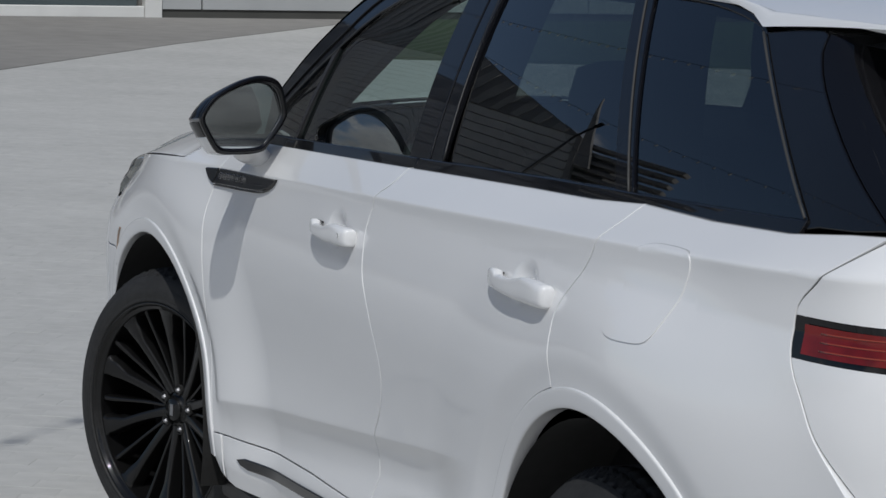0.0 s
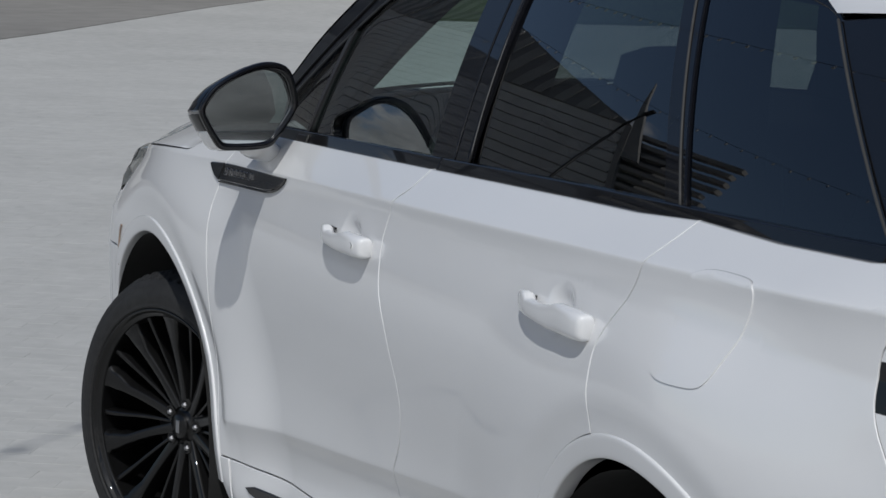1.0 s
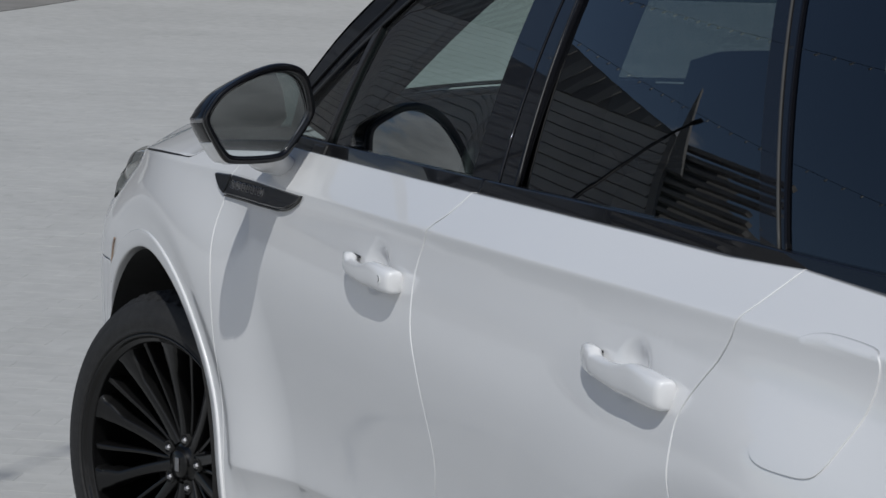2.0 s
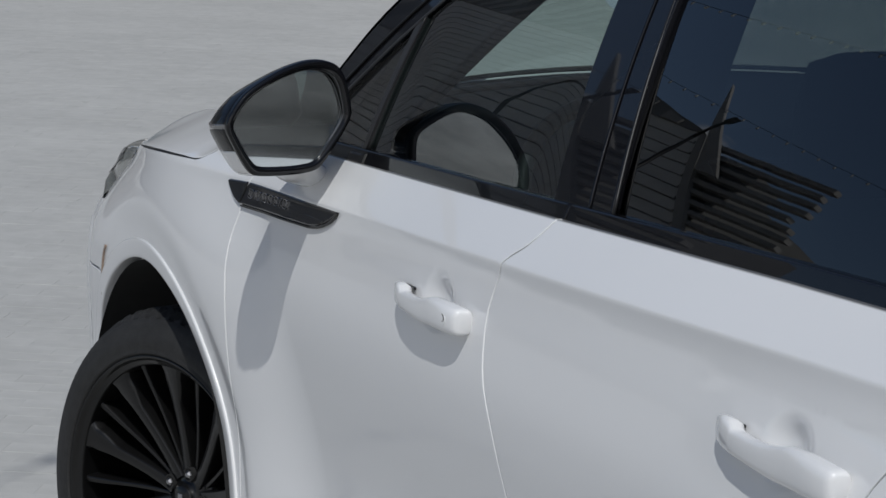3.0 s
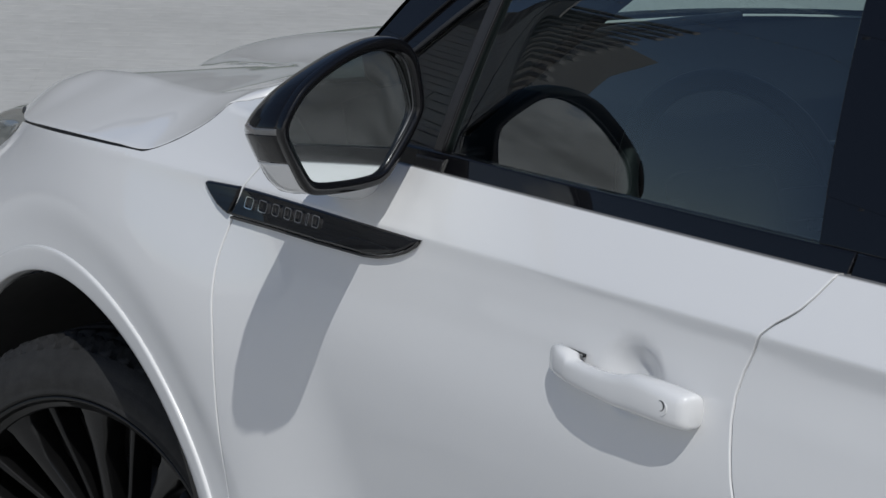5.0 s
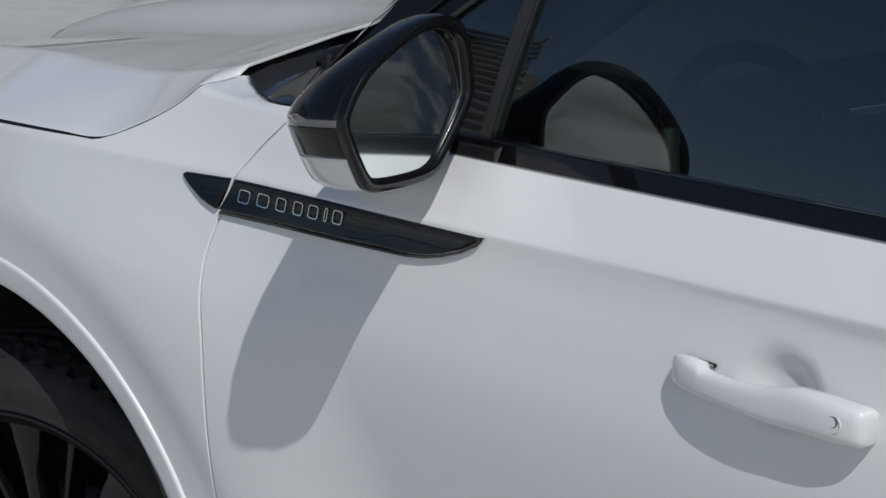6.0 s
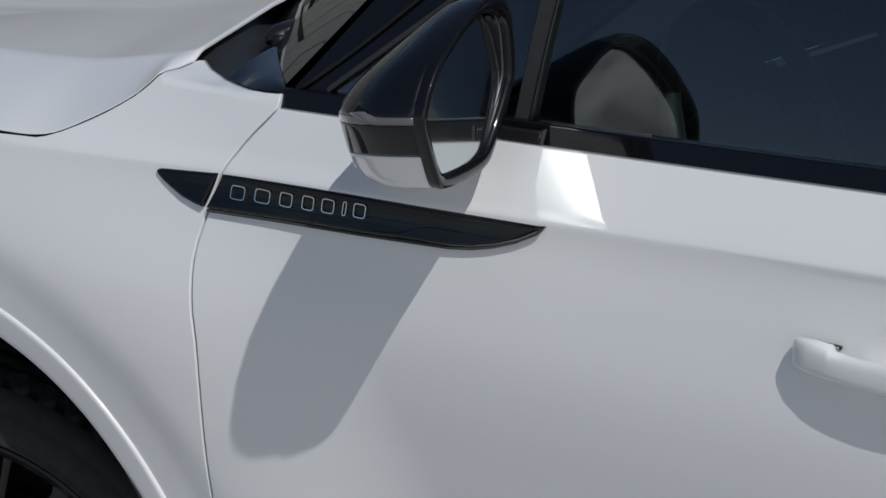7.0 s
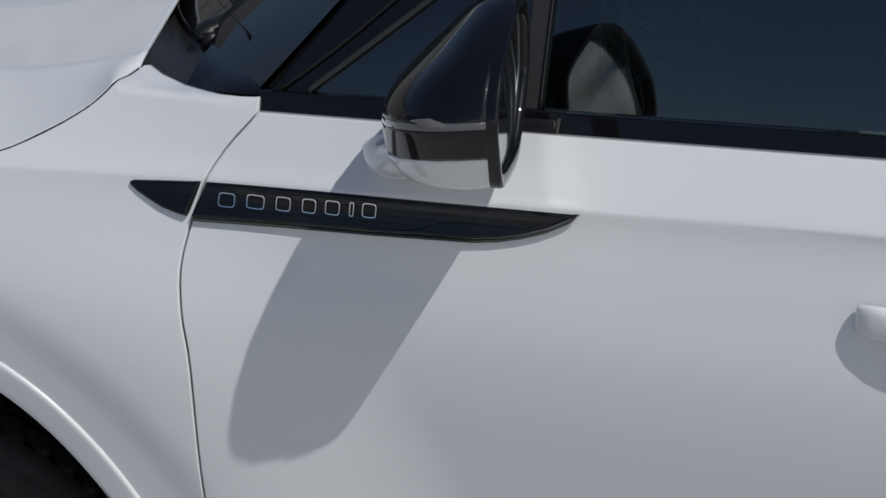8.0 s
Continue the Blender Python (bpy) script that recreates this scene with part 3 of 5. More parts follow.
EDGE = row([(k, tuple(Vector(on_wing(x, shelf_z(x) + e)) + Vector((0.0014, 0, 0.0004)))) for k, x, e in ((0, 2.3765, 0.0325), (0.02, 2.3785, 0.024), (0.04, 2.3800, 0.016), (0.06, 2.3835, 0.008))] + [(k, (x, S(x, z) - 0.0016, z + 0.0004 + 0.0005 * soft(0.03, 0.2, k))) for k, x, z in ((0.08, 2.3885, 1.1375), (0.12, 2.410, 1.115), (0.18, 2.456, 1.085), (0.25, 2.512, 1.059), (0.35, 2.60, 1.0525), (0.5, 2.74, 1.0435), (0.65, 2.88, 1.031), (0.78, 3.015, 1.0165))]
           + [(0.86, (3.13, 0.815, 1.009)), (0.93, (3.26, 0.745, 0.997)), (1.0, (3.38, 0.64, 0.985))])
CREASE = row([(0, (2.372, 0.765, 1.165)), (0.06, (2.408, 0.776, 1.155)), (0.12, (2.448, 0.784, 1.146)), (0.25, (2.56, 0.775, 1.124)), (0.5, (2.77, 0.738, 1.104)), (0.65, (2.90, 0.72, 1.096)), (0.78, (3.04, 0.704, 1.081)), (0.86, (3.14, 0.69, 1.067)), (0.93, (3.27, 0.655, 1.034)), (1.0, (3.43, 0.57, 0.988))])
FOLD = row([(0, (2.43, 0.56, 1.183)), (0.25, (2.62, 0.52, 1.144)), (0.5, (2.84, 0.48, 1.110)), (0.78, (3.14, 0.42, 1.062)), (1.0, (3.51, 0.32, 0.988))])
DOME = row([(0, (2.49, 0.33, 1.198)), (0.25, (2.66, 0.32, 1.172)), (0.5, (2.87, 0.30, 1.148)), (0.78, (3.18, 0.27, 1.101)), (0.92, (3.38, 0.255, 1.056)), (1.0, (3.53, 0.245, 1.010))])
MIDDLE = row([(0, (2.515, 0, 1.204)), (0.25, (2.69, 0, 1.182)), (0.5, (2.90, 0, 1.156)), (0.78, (3.22, 0, 1.106)), (0.92, (3.43, 0, 1.058)), (1.0, (3.58, 0, 1.012))])


def along(rows, k):
    return Vector([spline([(r[0], r[c]) for r in rows], k) for c in (1, 2, 3)])


def hood_point(k, u):
    """k runs from the windscreen to the nose, u from the middle to the outer edge."""
    e, c, f, d, m = (along(r, k) for r in (EDGE, CREASE, FOLD, DOME, MIDDLE))
    if u >= 0.75:
        w = (u - 0.75) / 0.25
        return c.lerp(e, w) + Vector((0, 0, (0.001 + 0.010 * soft(0.74, 0.9, k)) * 4 * w * (1 - w) * soft(1.0, 0.9, k)))
    if u >= 0.45:
        return f.lerp(c, (u - 0.45) / 0.3)
    if u >= 0.25:
        # the flank of the raised middle
        w = (u - 0.25) / 0.20
        p = d.lerp(f, w)
        p.z = d.z + (f.z - d.z) * (0.35 * w * w + 0.65 * soft(0.0, 0.92, w))
        return p
    return m.lerp(d, u / 0.25) + Vector((0, 0, 0.004 * math.sin(math.pi * u / 0.25)))


verts, faces = [], []
us = [0, 0.07, 0.14, 0.20, 0.25, 0.28, 0.31, 0.34, 0.37, 0.40, 0.43, 0.45, 0.48, 0.52, 0.60, 0.68, 0.735, 0.75, 0.765, 0.80, 0.85, 0.90, 0.95, 0.985, 0.997]
us = [-u for u in us[::-1][:-1]] + us
ks = [0.012 + 0.988 * k / 70 for k in range(71)]
for k in ks:
    line = []
    for u in us:
        p = hood_point(k, abs(u))
        line.append(Vector((p.x, math.copysign(p.y, u), p.z)))
    first, last = line[0], line[-1]
    rim = [Vector((0, 0, -0.0003)), Vector((0, 0, -0.0010)), Vector((0, 0, -0.0018))]
    out_by = (0.0004, 0.0010, 0.0011)
    line = [first + r + Vector((0, -o, 0)) for r, o in zip(rim[::-1], out_by[::-1])] + line + [last + r + Vector((0, o, 0)) for r, o in zip(rim, out_by)]
    verts += line
m = len(us) + 6
# turned-down edges at the windscreen and the nose
for line, back in ((verts[:m], -1), (verts[-m:], 1)):
    for d, h in ((0.0006, -0.0008), (0.0008, -0.0035)):
        verts += [p + Vector((back * d, 0, h)) for p in line]
n = len(ks)
rows_at = [(n + 1) * m, n * m] + [k * m for k in range(n)] + [(n + 2) * m, (n + 3) * m]
for a, b in zip(rows_at, rows_at[1:]):
    faces += [(a + i, b + i, b + i + 1, a + i + 1) for i in range(m - 1)]
part("hood", mesh_of("hood", verts, faces), PAINT, car)

# windscreen, roof, pillars
PILLAR = bend([(2.205, 0.829, 1.146), (2.117, 0.780, 1.258), (2.036, 0.722, 1.368), (1.889, 0.648, 1.493), (1.70, 0.612, 1.562)], 5)


def screen(u, v):
    """u across from 0 in the middle to 1 at the pillar, v up from the cowl to the roof."""
    k = min(len(PILLAR) - 1.001, v * (len(PILLAR) - 1))
    e = Vector(PILLAR[int(k)]).lerp(Vector(PILLAR[int(k) + 1]), k - int(k))
    m = Vector((2.62, 0, 1.165)).lerp(Vector((1.78, 0, 1.605)), v) + Vector((0, 0, 0.035 * math.sin(math.pi * v)))
    q = u * u
    return Vector((e.x * q + m.x * (1 - q), e.y * u, e.z * q + m.z * (1 - q)))


def screen_patch(name, u0, u1, v0, v1, off=0.0, nu=16, nv=16):
    verts = [screen(u0 + (u1 - u0) * i / nu, v0 + (v1 - v0) * j / nv) + Vector((0.5, 0, 0.8)) * off for i in range(nu + 1) for j in range(nv + 1)]
    faces = [(i * (nv + 1) + j, (i + 1) * (nv + 1) + j, (i + 1) * (nv + 1) + j + 1, i * (nv + 1) + j + 1) for i in range(nu) for j in range(nv)]
    return mesh_of(name, verts, faces)


part("windscreen", screen_patch("windscreen", -1, 1, 0.0, 1.0), TINT_SCREEN, car)
for args in ((-1, -0.77, 0, 1), (0.77, 1, 0, 1), (-0.77, 0.77, 0, 0.08), (-0.77, 0.77, 0.95, 1)):
    part("windscreen_border", screen_patch("windscreen_border", *args, 0.003), GLOSS_BLACK, car)


# inner trim of the pillar beside the glass
verts, faces = [], []
for j in range(17):
    v = j / 16
    for i in range(5):
        verts.append(screen(0.80 - 0.14 * v + (0.995 - 0.80 + 0.14 * v) * i / 4, v) - Vector((0.5, 0, 0.8)) * 0.012)
faces = [(j * 5 + i, j * 5 + i + 1, (j + 1) * 5 + i + 1, (j + 1) * 5 + i) for j in range(16) for i in range(4)]
side("inner_pillar", mesh_of("inner_pillar", verts, faces), CABIN, label="dark inner pillar trim")


# gloss black corner piece at the foot of the pillar, flush with the glass
verts, faces = [], []
CORNER = bend([(x, shelf_z(x) + e) for x, e in ((2.199, 0.005), (2.25, 0.010), (2.285, 0.0158), (2.308, 0.0195))], 4)
for i, (x, z) in enumerate(CORNER):
    w = i / (len(CORNER) - 1)
    a, b = Vector(on_wing(x, z)) + Vector((0, -0.003, -0.0005)), screen(1 - 0.17 * w, 0.012) + Vector((0.5, 0, 0.8)) * 0.004
    for k in range(7):
        p = a.lerp(b, k / 6)
        p.z += 0.004 * math.sin(math.pi * k / 6) * w
        verts.append(p)
m = len(CORNER)
faces = [(i * 7 + k, i * 7 + k + 1, (i + 1) * 7 + k + 1, (i + 1) * 7 + k) for i in range(m - 1) for k in range(6)]
side("pillar_foot", mesh_of("pillar_foot", verts, faces), GLOSS_BLACK, label="gloss black corner piece")


# cowl between bonnet and glass, with a wiper arm
verts, faces = [], []
for i in range(41):
    y = -0.80 + 1.60 * i / 40
    u = min(1.0, abs(y) / 0.829)
    base = screen(u, 0.0)
    lip = spline(((0.0, 2.515), (0.30, 2.50), (0.47, 2.46), (0.56, 2.43), (0.68, 2.398), (0.765, 2.372), (0.83, 2.345)), abs(y)) + 0.02
    lip = max(lip, base.x + 0.03)
    top = spline(((0.0, 1.203), (0.56, 1.183), (0.72, 1.172), (0.765, 1.159), (0.83, 1.144)), abs(y)) - 0.012
    for k in range(7):
        w = k / 6
        verts.append((base.x + (lip - base.x) * w, y, (base.z - 0.004) * (1 - w) + top * w - 0.016 * math.sin(math.pi * w)))
faces = [(i * 7 + k, i * 7 + k + 1, (i + 1) * 7 + k + 1, (i + 1) * 7 + k) for i in range(40) for k in range(6)]
part("cowl", mesh_of("cowl", verts, faces), COWL, car, "dark grey plastic cowl")
arm = bend([(2.345, 0.660, 1.158), (2.352, 0.645, 1.172), (2.335, 0.56, 1.182), (2.36, 0.40, 1.196), (2.44, 0.10, 1.205), (2.49, -0.15, 1.205)], 4)
wiper = part("wiper_arm", mesh_of("wiper_arm", *sweep(arm, lambda k, u: ellipse(0.019 - 0.011 * soft(0.0, 0.5, u), 0.007, 12, 3.0))), SATIN_BLACK, car, "black wiper arm")
part("wiper_pivot", mesh_of("wiper_pivot", *sweep([(2.345, 0.660, 1.135), (2.345, 0.660, 1.168)], lambda k, u: ellipse(0.013, 0.013, 14))), SATIN_BLACK, wiper)


def roof(u, v):
    x = 1.80 - 2.42 * v
    w = 0.60 - 0.03 * v
    z = 1.632 - 0.06 * (v - 0.4) ** 2 * 2.4
    return (x - 0.10 * u * u * (1 - v), w * u, z - 0.055 * abs(u) ** 3)


verts = [roof(-1 + i / 12, j / 20) for i in range(25) for j in range(21)]
faces = [(i * 21 + j, i * 21 + j + 1, (i + 1) * 21 + j + 1, (i + 1) * 21 + j) for i in range(24) for j in range(20)]
part("roof", mesh_of("roof", verts, [f[::-1] for f in faces]), PAINT, car)

# side windows: panes on the glass surface, black trim proud of it
ROOF_Z = [(2.03, 1.368), (1.88, 1.493), (1.7, 1.565), (1.5, 1.583), (1.2, 1.585), (0.8, 1.59), (0.4, 1.578), (0.1, 1.562)]


def zt(x):
    return spline(tuple(sorted(((a, b) for a, b in ROOF_Z + [(2.2, 1.14), (-0.06, 1.52), (-0.5, 1.25)]))), x)


def belt_top(x):
    return zb(x) + 0.019


pane_a = [(2.17, belt_top(2.17)), (1.879, belt_top(1.879)), (1.8935, 1.400)]
pane_f = bend([(1.8765, belt_top(1.8765)), (1.891, 1.400)], 2) + bend([(1.874, 1.425), (1.75, 1.500), (1.5, 1.569), (1.30, 1.580)], 4) + [(1.16, belt_top(1.16))]
pane_r = [(0.985, belt_top(0.985))] + bend([(1.13, 1.54), (1.09, 1.578), (0.8, 1.583), (0.52, 1.576)], 4) + [(0.200, belt_top(0.200))]
pane_q = [(0.137, belt_top(0.137))] + bend([(0.452, 1.55), (0.42, 1.572), (0.20, 1.566), (0.02, 1.542), (-0.05, 1.52)], 3) + [(-0.47, belt_top(-0.47) - 0.002)]


def rear_bow(x, z):
    """The slight crown of the rear panes."""
    return (0.05 * (x - 0.3), 0, 0)


def front_bow(x, z):
    """The front panes stand steeper along the belt, most of all behind the divider."""
    d = z - zb(x)
    low_band = soft(1.05, 1.30, x) * soft(1.86, 1.77, x) * soft(0.30, 0.13, d)
    return (0.07 * (x - 0.3) - 0.06 * low_band, 0, -0.02 - 0.15 * low_band - 0.08 * soft(1.77, 1.86, x) * soft(0.20, 0.06, d))


side("window", sheet("window", pane_a, on_glass(-0.002), IN_Y, 0.03, thick=0.004, lip=0.001, bow=front_bow), TINT_FRONT, label="small fixed tinted corner window")
side("window", sheet("window", pane_f, on_glass(-0.002), IN_Y, 0.03, thick=0.004, lip=0.001, bow=front_bow), TINT_FRONT, label="tinted front door window")
side("window", sheet("window", pane_r, on_glass(-0.004), IN_Y, 0.03, thick=0.004, lip=0.001, bow=rear_bow), TINT_REAR, label="dark privacy rear door window")
side("window", sheet("window", pane_q, on_glass(-0.004), IN_Y, 0.03, thick=0.004, lip=0.001, bow=rear_bow), TINT_REAR, label="dark privacy rear quarter window")


def trim(name, outline, off, mat, label="", thick=0.015):
    return side(name, sheet(name, outline, on_glass(off), IN_Y, 0.03, thick=thick, lip=0.003), mat, label=label)


xs_f = [2.20, 1.9, 1.6, 1.3, 1.1045]
xs_r = [1.1015, 0.8, 0.5, 0.2, 0.02, -0.2, -0.40, -0.468]
trim("belt_trim", [(x, belt_top(x) + 0.002) for x in xs_f] + [(x, zb(x) - 0.010) for x in xs_f[::-1]], 0.010, GLOSS_BLACK, "gloss black belt trim")
trim("belt_trim", [(x, belt_top(x) + 0.002) for x in xs_r] + [(x, zb(x) - 0.012) for x in (-0.458, -0.40, -0.2, 0.02, 0.2, 0.5, 0.8, 1.1015)], 0.010, GLOSS_BLACK, "gloss black belt trim")
trim("belt_insert", [(1.905, belt_top(1.905) - 0.006), (1.843, belt_top(1.843) - 0.006), (1.843, zb(1.843) - 0.001), (1.905, zb(1.905) - 0.001)], 0.0135, SATIN_BLACK, "matt black insert in the belt trim", 0.006)
trim("belt_joint", [(1.841, belt_top(1.841) - 0.004), (1.8385, belt_top(1.8385) - 0.004), (1.8385, zb(1.8385) - 0.003), (1.841, zb(1.841) - 0.003)], 0.0130, SEAL, "grey joint in the belt trim", 0.006)
trim("pillar_trim", [(1.165, belt_top(1.16)), (1.305, 1.575), (1.195, 1.583), (1.055, belt_top(1.055))], 0.006, GLOSS_BLACK, "gloss black door pillar")
trim("pillar_trim", [(1.048, belt_top(1.05)), (1.188, 1.583), (1.135, 1.582), (0.99, belt_top(0.99))], 0.006, GLOSS_BLACK, "gloss black door pillar")
trim("pillar_trim", [(0.206, belt_top(0.206)), (0.528, 1.578), (0.445, 1.574), (0.135, belt_top(0.135))], 0.003, GLOSS_BLACK, "gloss black rear door pillar")
trim("window_bar", [(1.889, belt_top(1.889)), (1.904, 1.366), (1.879, 1.388), (1.866, belt_top(1.866))], 0.0015, BAND, "black window divider")
side("inner_pillar", sheet("inner_pillar", [(1.160, belt_top(1.16) - 0.03), (1.300, 1.57), (1.14, 1.575), (0.995, belt_top(0.99) - 0.03)], on_glass(-0.016), IN_Y, 0.04, thick=0.11, lip=0.004), CABIN, label="dark inner pillar trim")
side("inner_pillar", sheet("inner_pillar", [(0.150, belt_top(0.15) - 0.03), (0.475, 1.57), (0.40, 1.57), (0.07, belt_top(0.07) - 0.03)], on_glass(-0.016), IN_Y, 0.04, thick=0.10, lip=0.004), CABIN, label="dark inner pillar trim")
side("inner_pillar", sheet("inner_pillar", bend([(1.955, 1.16), (1.82, 1.287), (1.70, 1.40), (1.60, 1.475), (1.46, 1.53), (1.30, 1.55)], 3) + bend([(1.32, 1.572), (1.5, 1.568), (1.70, 1.546), (1.875, 1.478), (2.02, 1.358), (2.10, 1.25), (2.15, 1.165)], 3), on_glass(-0.066), IN_Y, 0.04, thick=0.03, lip=0.006), CABIN, label="dark inner pillar trim")
D_LINE = bend([(-0.06, 1.525), (-0.235, 1.536), (-0.262, 1.50), (-0.335, 1.44), (-0.52, 1.33), (-0.69, 1.245)], 3)
trim("rear_pillar", [(-0.455, belt_top(-0.47) - 0.016)] + [(-0.462, belt_top(-0.46))] + [(-0.045, 1.522)] + D_LINE[1:] + [(-0.6, 1.234), (-0.50, 1.229)], 0.004, GLOSS_BLACK, "gloss black rear pillar panel")
verts, faces = [], []
for i, (x, z) in enumerate(D_LINE[2:]):
    y = G(x, z) + 0.003
    for k in range(9):
        w = k / 8
        verts.append((x - 0.006 - 0.16 * math.sin(w * math.pi / 2), y - 0.012 * w - (y - 0.012) * (1 - math.cos(w * math.pi / 2)), z - 0.006 * w))
m = 9
faces = [(i * m + k, i * m + k + 1, (i + 1) * m + k + 1, (i + 1) * m + k) for i in range(len(D_LINE) - 3) for k in range(m - 1)]
side("rear_screen", mesh_of("rear_screen", verts, faces), GLOSS_BLACK, label="gloss black rear screen surround")
# upper frame
up = bend([(2.19, 1.150), (2.112, 1.258), (2.032, 1.366), (1.885, 1.490), (1.70, 1.560), (1.5, 1.582), (1.2, 1.592), (0.8, 1.592), (0.42, 1.58), (0.2, 1.573), (0.02, 1.55), (-0.05, 1.525)], 3)
low = bend([(-0.05, 1.515), (0.02, 1.537), (0.2, 1.56), (0.42, 1.567), (0.8, 1.577), (1.2, 1.573), (1.5, 1.546), (1.75, 1.466), (1.91, 1.35), (2.025, 1.25), (2.125, 1.165), (2.142, 1.150)], 3)
trim("window_frame", up + low, 0.0025, GLOSS_BLACK, "black window frame")
# pillar cover ahead of the door frame, with a rubber joint, and a satin band beside the glass
JOINT = bend([(2.181, 1.150), (2.114, 1.206), (2.052, 1.265), (2.002, 1.314), (1.957, 1.357), (1.904, 1.404), (1.818, 1.482), (1.70, 1.545)], 3)
trim("pillar_cover", [q for q in up if q[0] > 1.72] + JOINT[::-1], 0.0065, GLOSS_BLACK, "gloss black pillar cover", 0.006)
GLASS_EDGE = [(x, z + 0.001) for x, z in low if x > 1.45]
trim("frame_band", GLASS_EDGE + [(x + 0.0045, z + 0.006) for x, z in GLASS_EDGE[::-1]], 0.0040, BAND, "satin black frame band", 0.004)
verts, faces = [], []
# roof side between window frame and roof
xs = [1.70 - 2.32 * j / 40 for j in range(41)]
for x in xs:
    v = (1.80 - x) / 2.42
    w = max(0.0, (-0.03 - x) / 0.62)
    low_z = zt(x) + 0.004 if x > -0.03 else 1.531 + 0.040 * w - 0.024 * w * w
    a = Vector((x, G(x, low_z) + 0.013, low_z))
    b = Vector(roof(1.0, v))
    b.x = x
    for k in range(7):
        u = k / 6
        p = a.lerp(b, u)
        p.z += 0.012 * math.sin(math.pi * u)
        verts.append(p)
for i in range(40):
    for k in range(6):
        faces.append((i * 7 + k, i * 7 + k + 1, (i + 1) * 7 + k + 1, (i + 1) * 7 + k))
side("roof_side", mesh_of("roof_side", verts, faces), PAINT)


def seal(a, b, r=0.0024, off=0.004, mat=SEAL, label="grey rubber window seal"):
    pts = [(a[0] + (b[0] - a[0]) * k / 16, a[1] + (b[1] - a[1]) * k / 16) for k in range(17)]
    verts, faces = sweep([(x, G(x, z) + off, z) for x, z in pts], lambda k, u: ellipse(r, r, 8))
    side("window_seal", mesh_of("window_seal", verts, faces), mat, label=label)


seal((0.150, belt_top(0.15)), (0.475, 1.573))
seal((-0.459, belt_top(-0.46) + 0.005), (-0.047, 1.522), 0.0026, 0.009)
seal((0.985, belt_top(0.985)), (1.132, 1.545), 0.003, 0.004, SATIN_BLACK, "black rubber window seal")
seal((1.8665, belt_top(1.8665)), (1.878, 1.382), 0.0020, 0.002, SATIN_BLACK, "black rubber window seal")
verts, faces = sweep([(x, G(x, z) + 0.0045, z) for x, z in JOINT], lambda k, u: ellipse(0.0034, 0.0026, 8))
side("pillar_joint", mesh_of("pillar_joint", verts, faces), SATIN_BLACK, label="black rubber pillar joint")

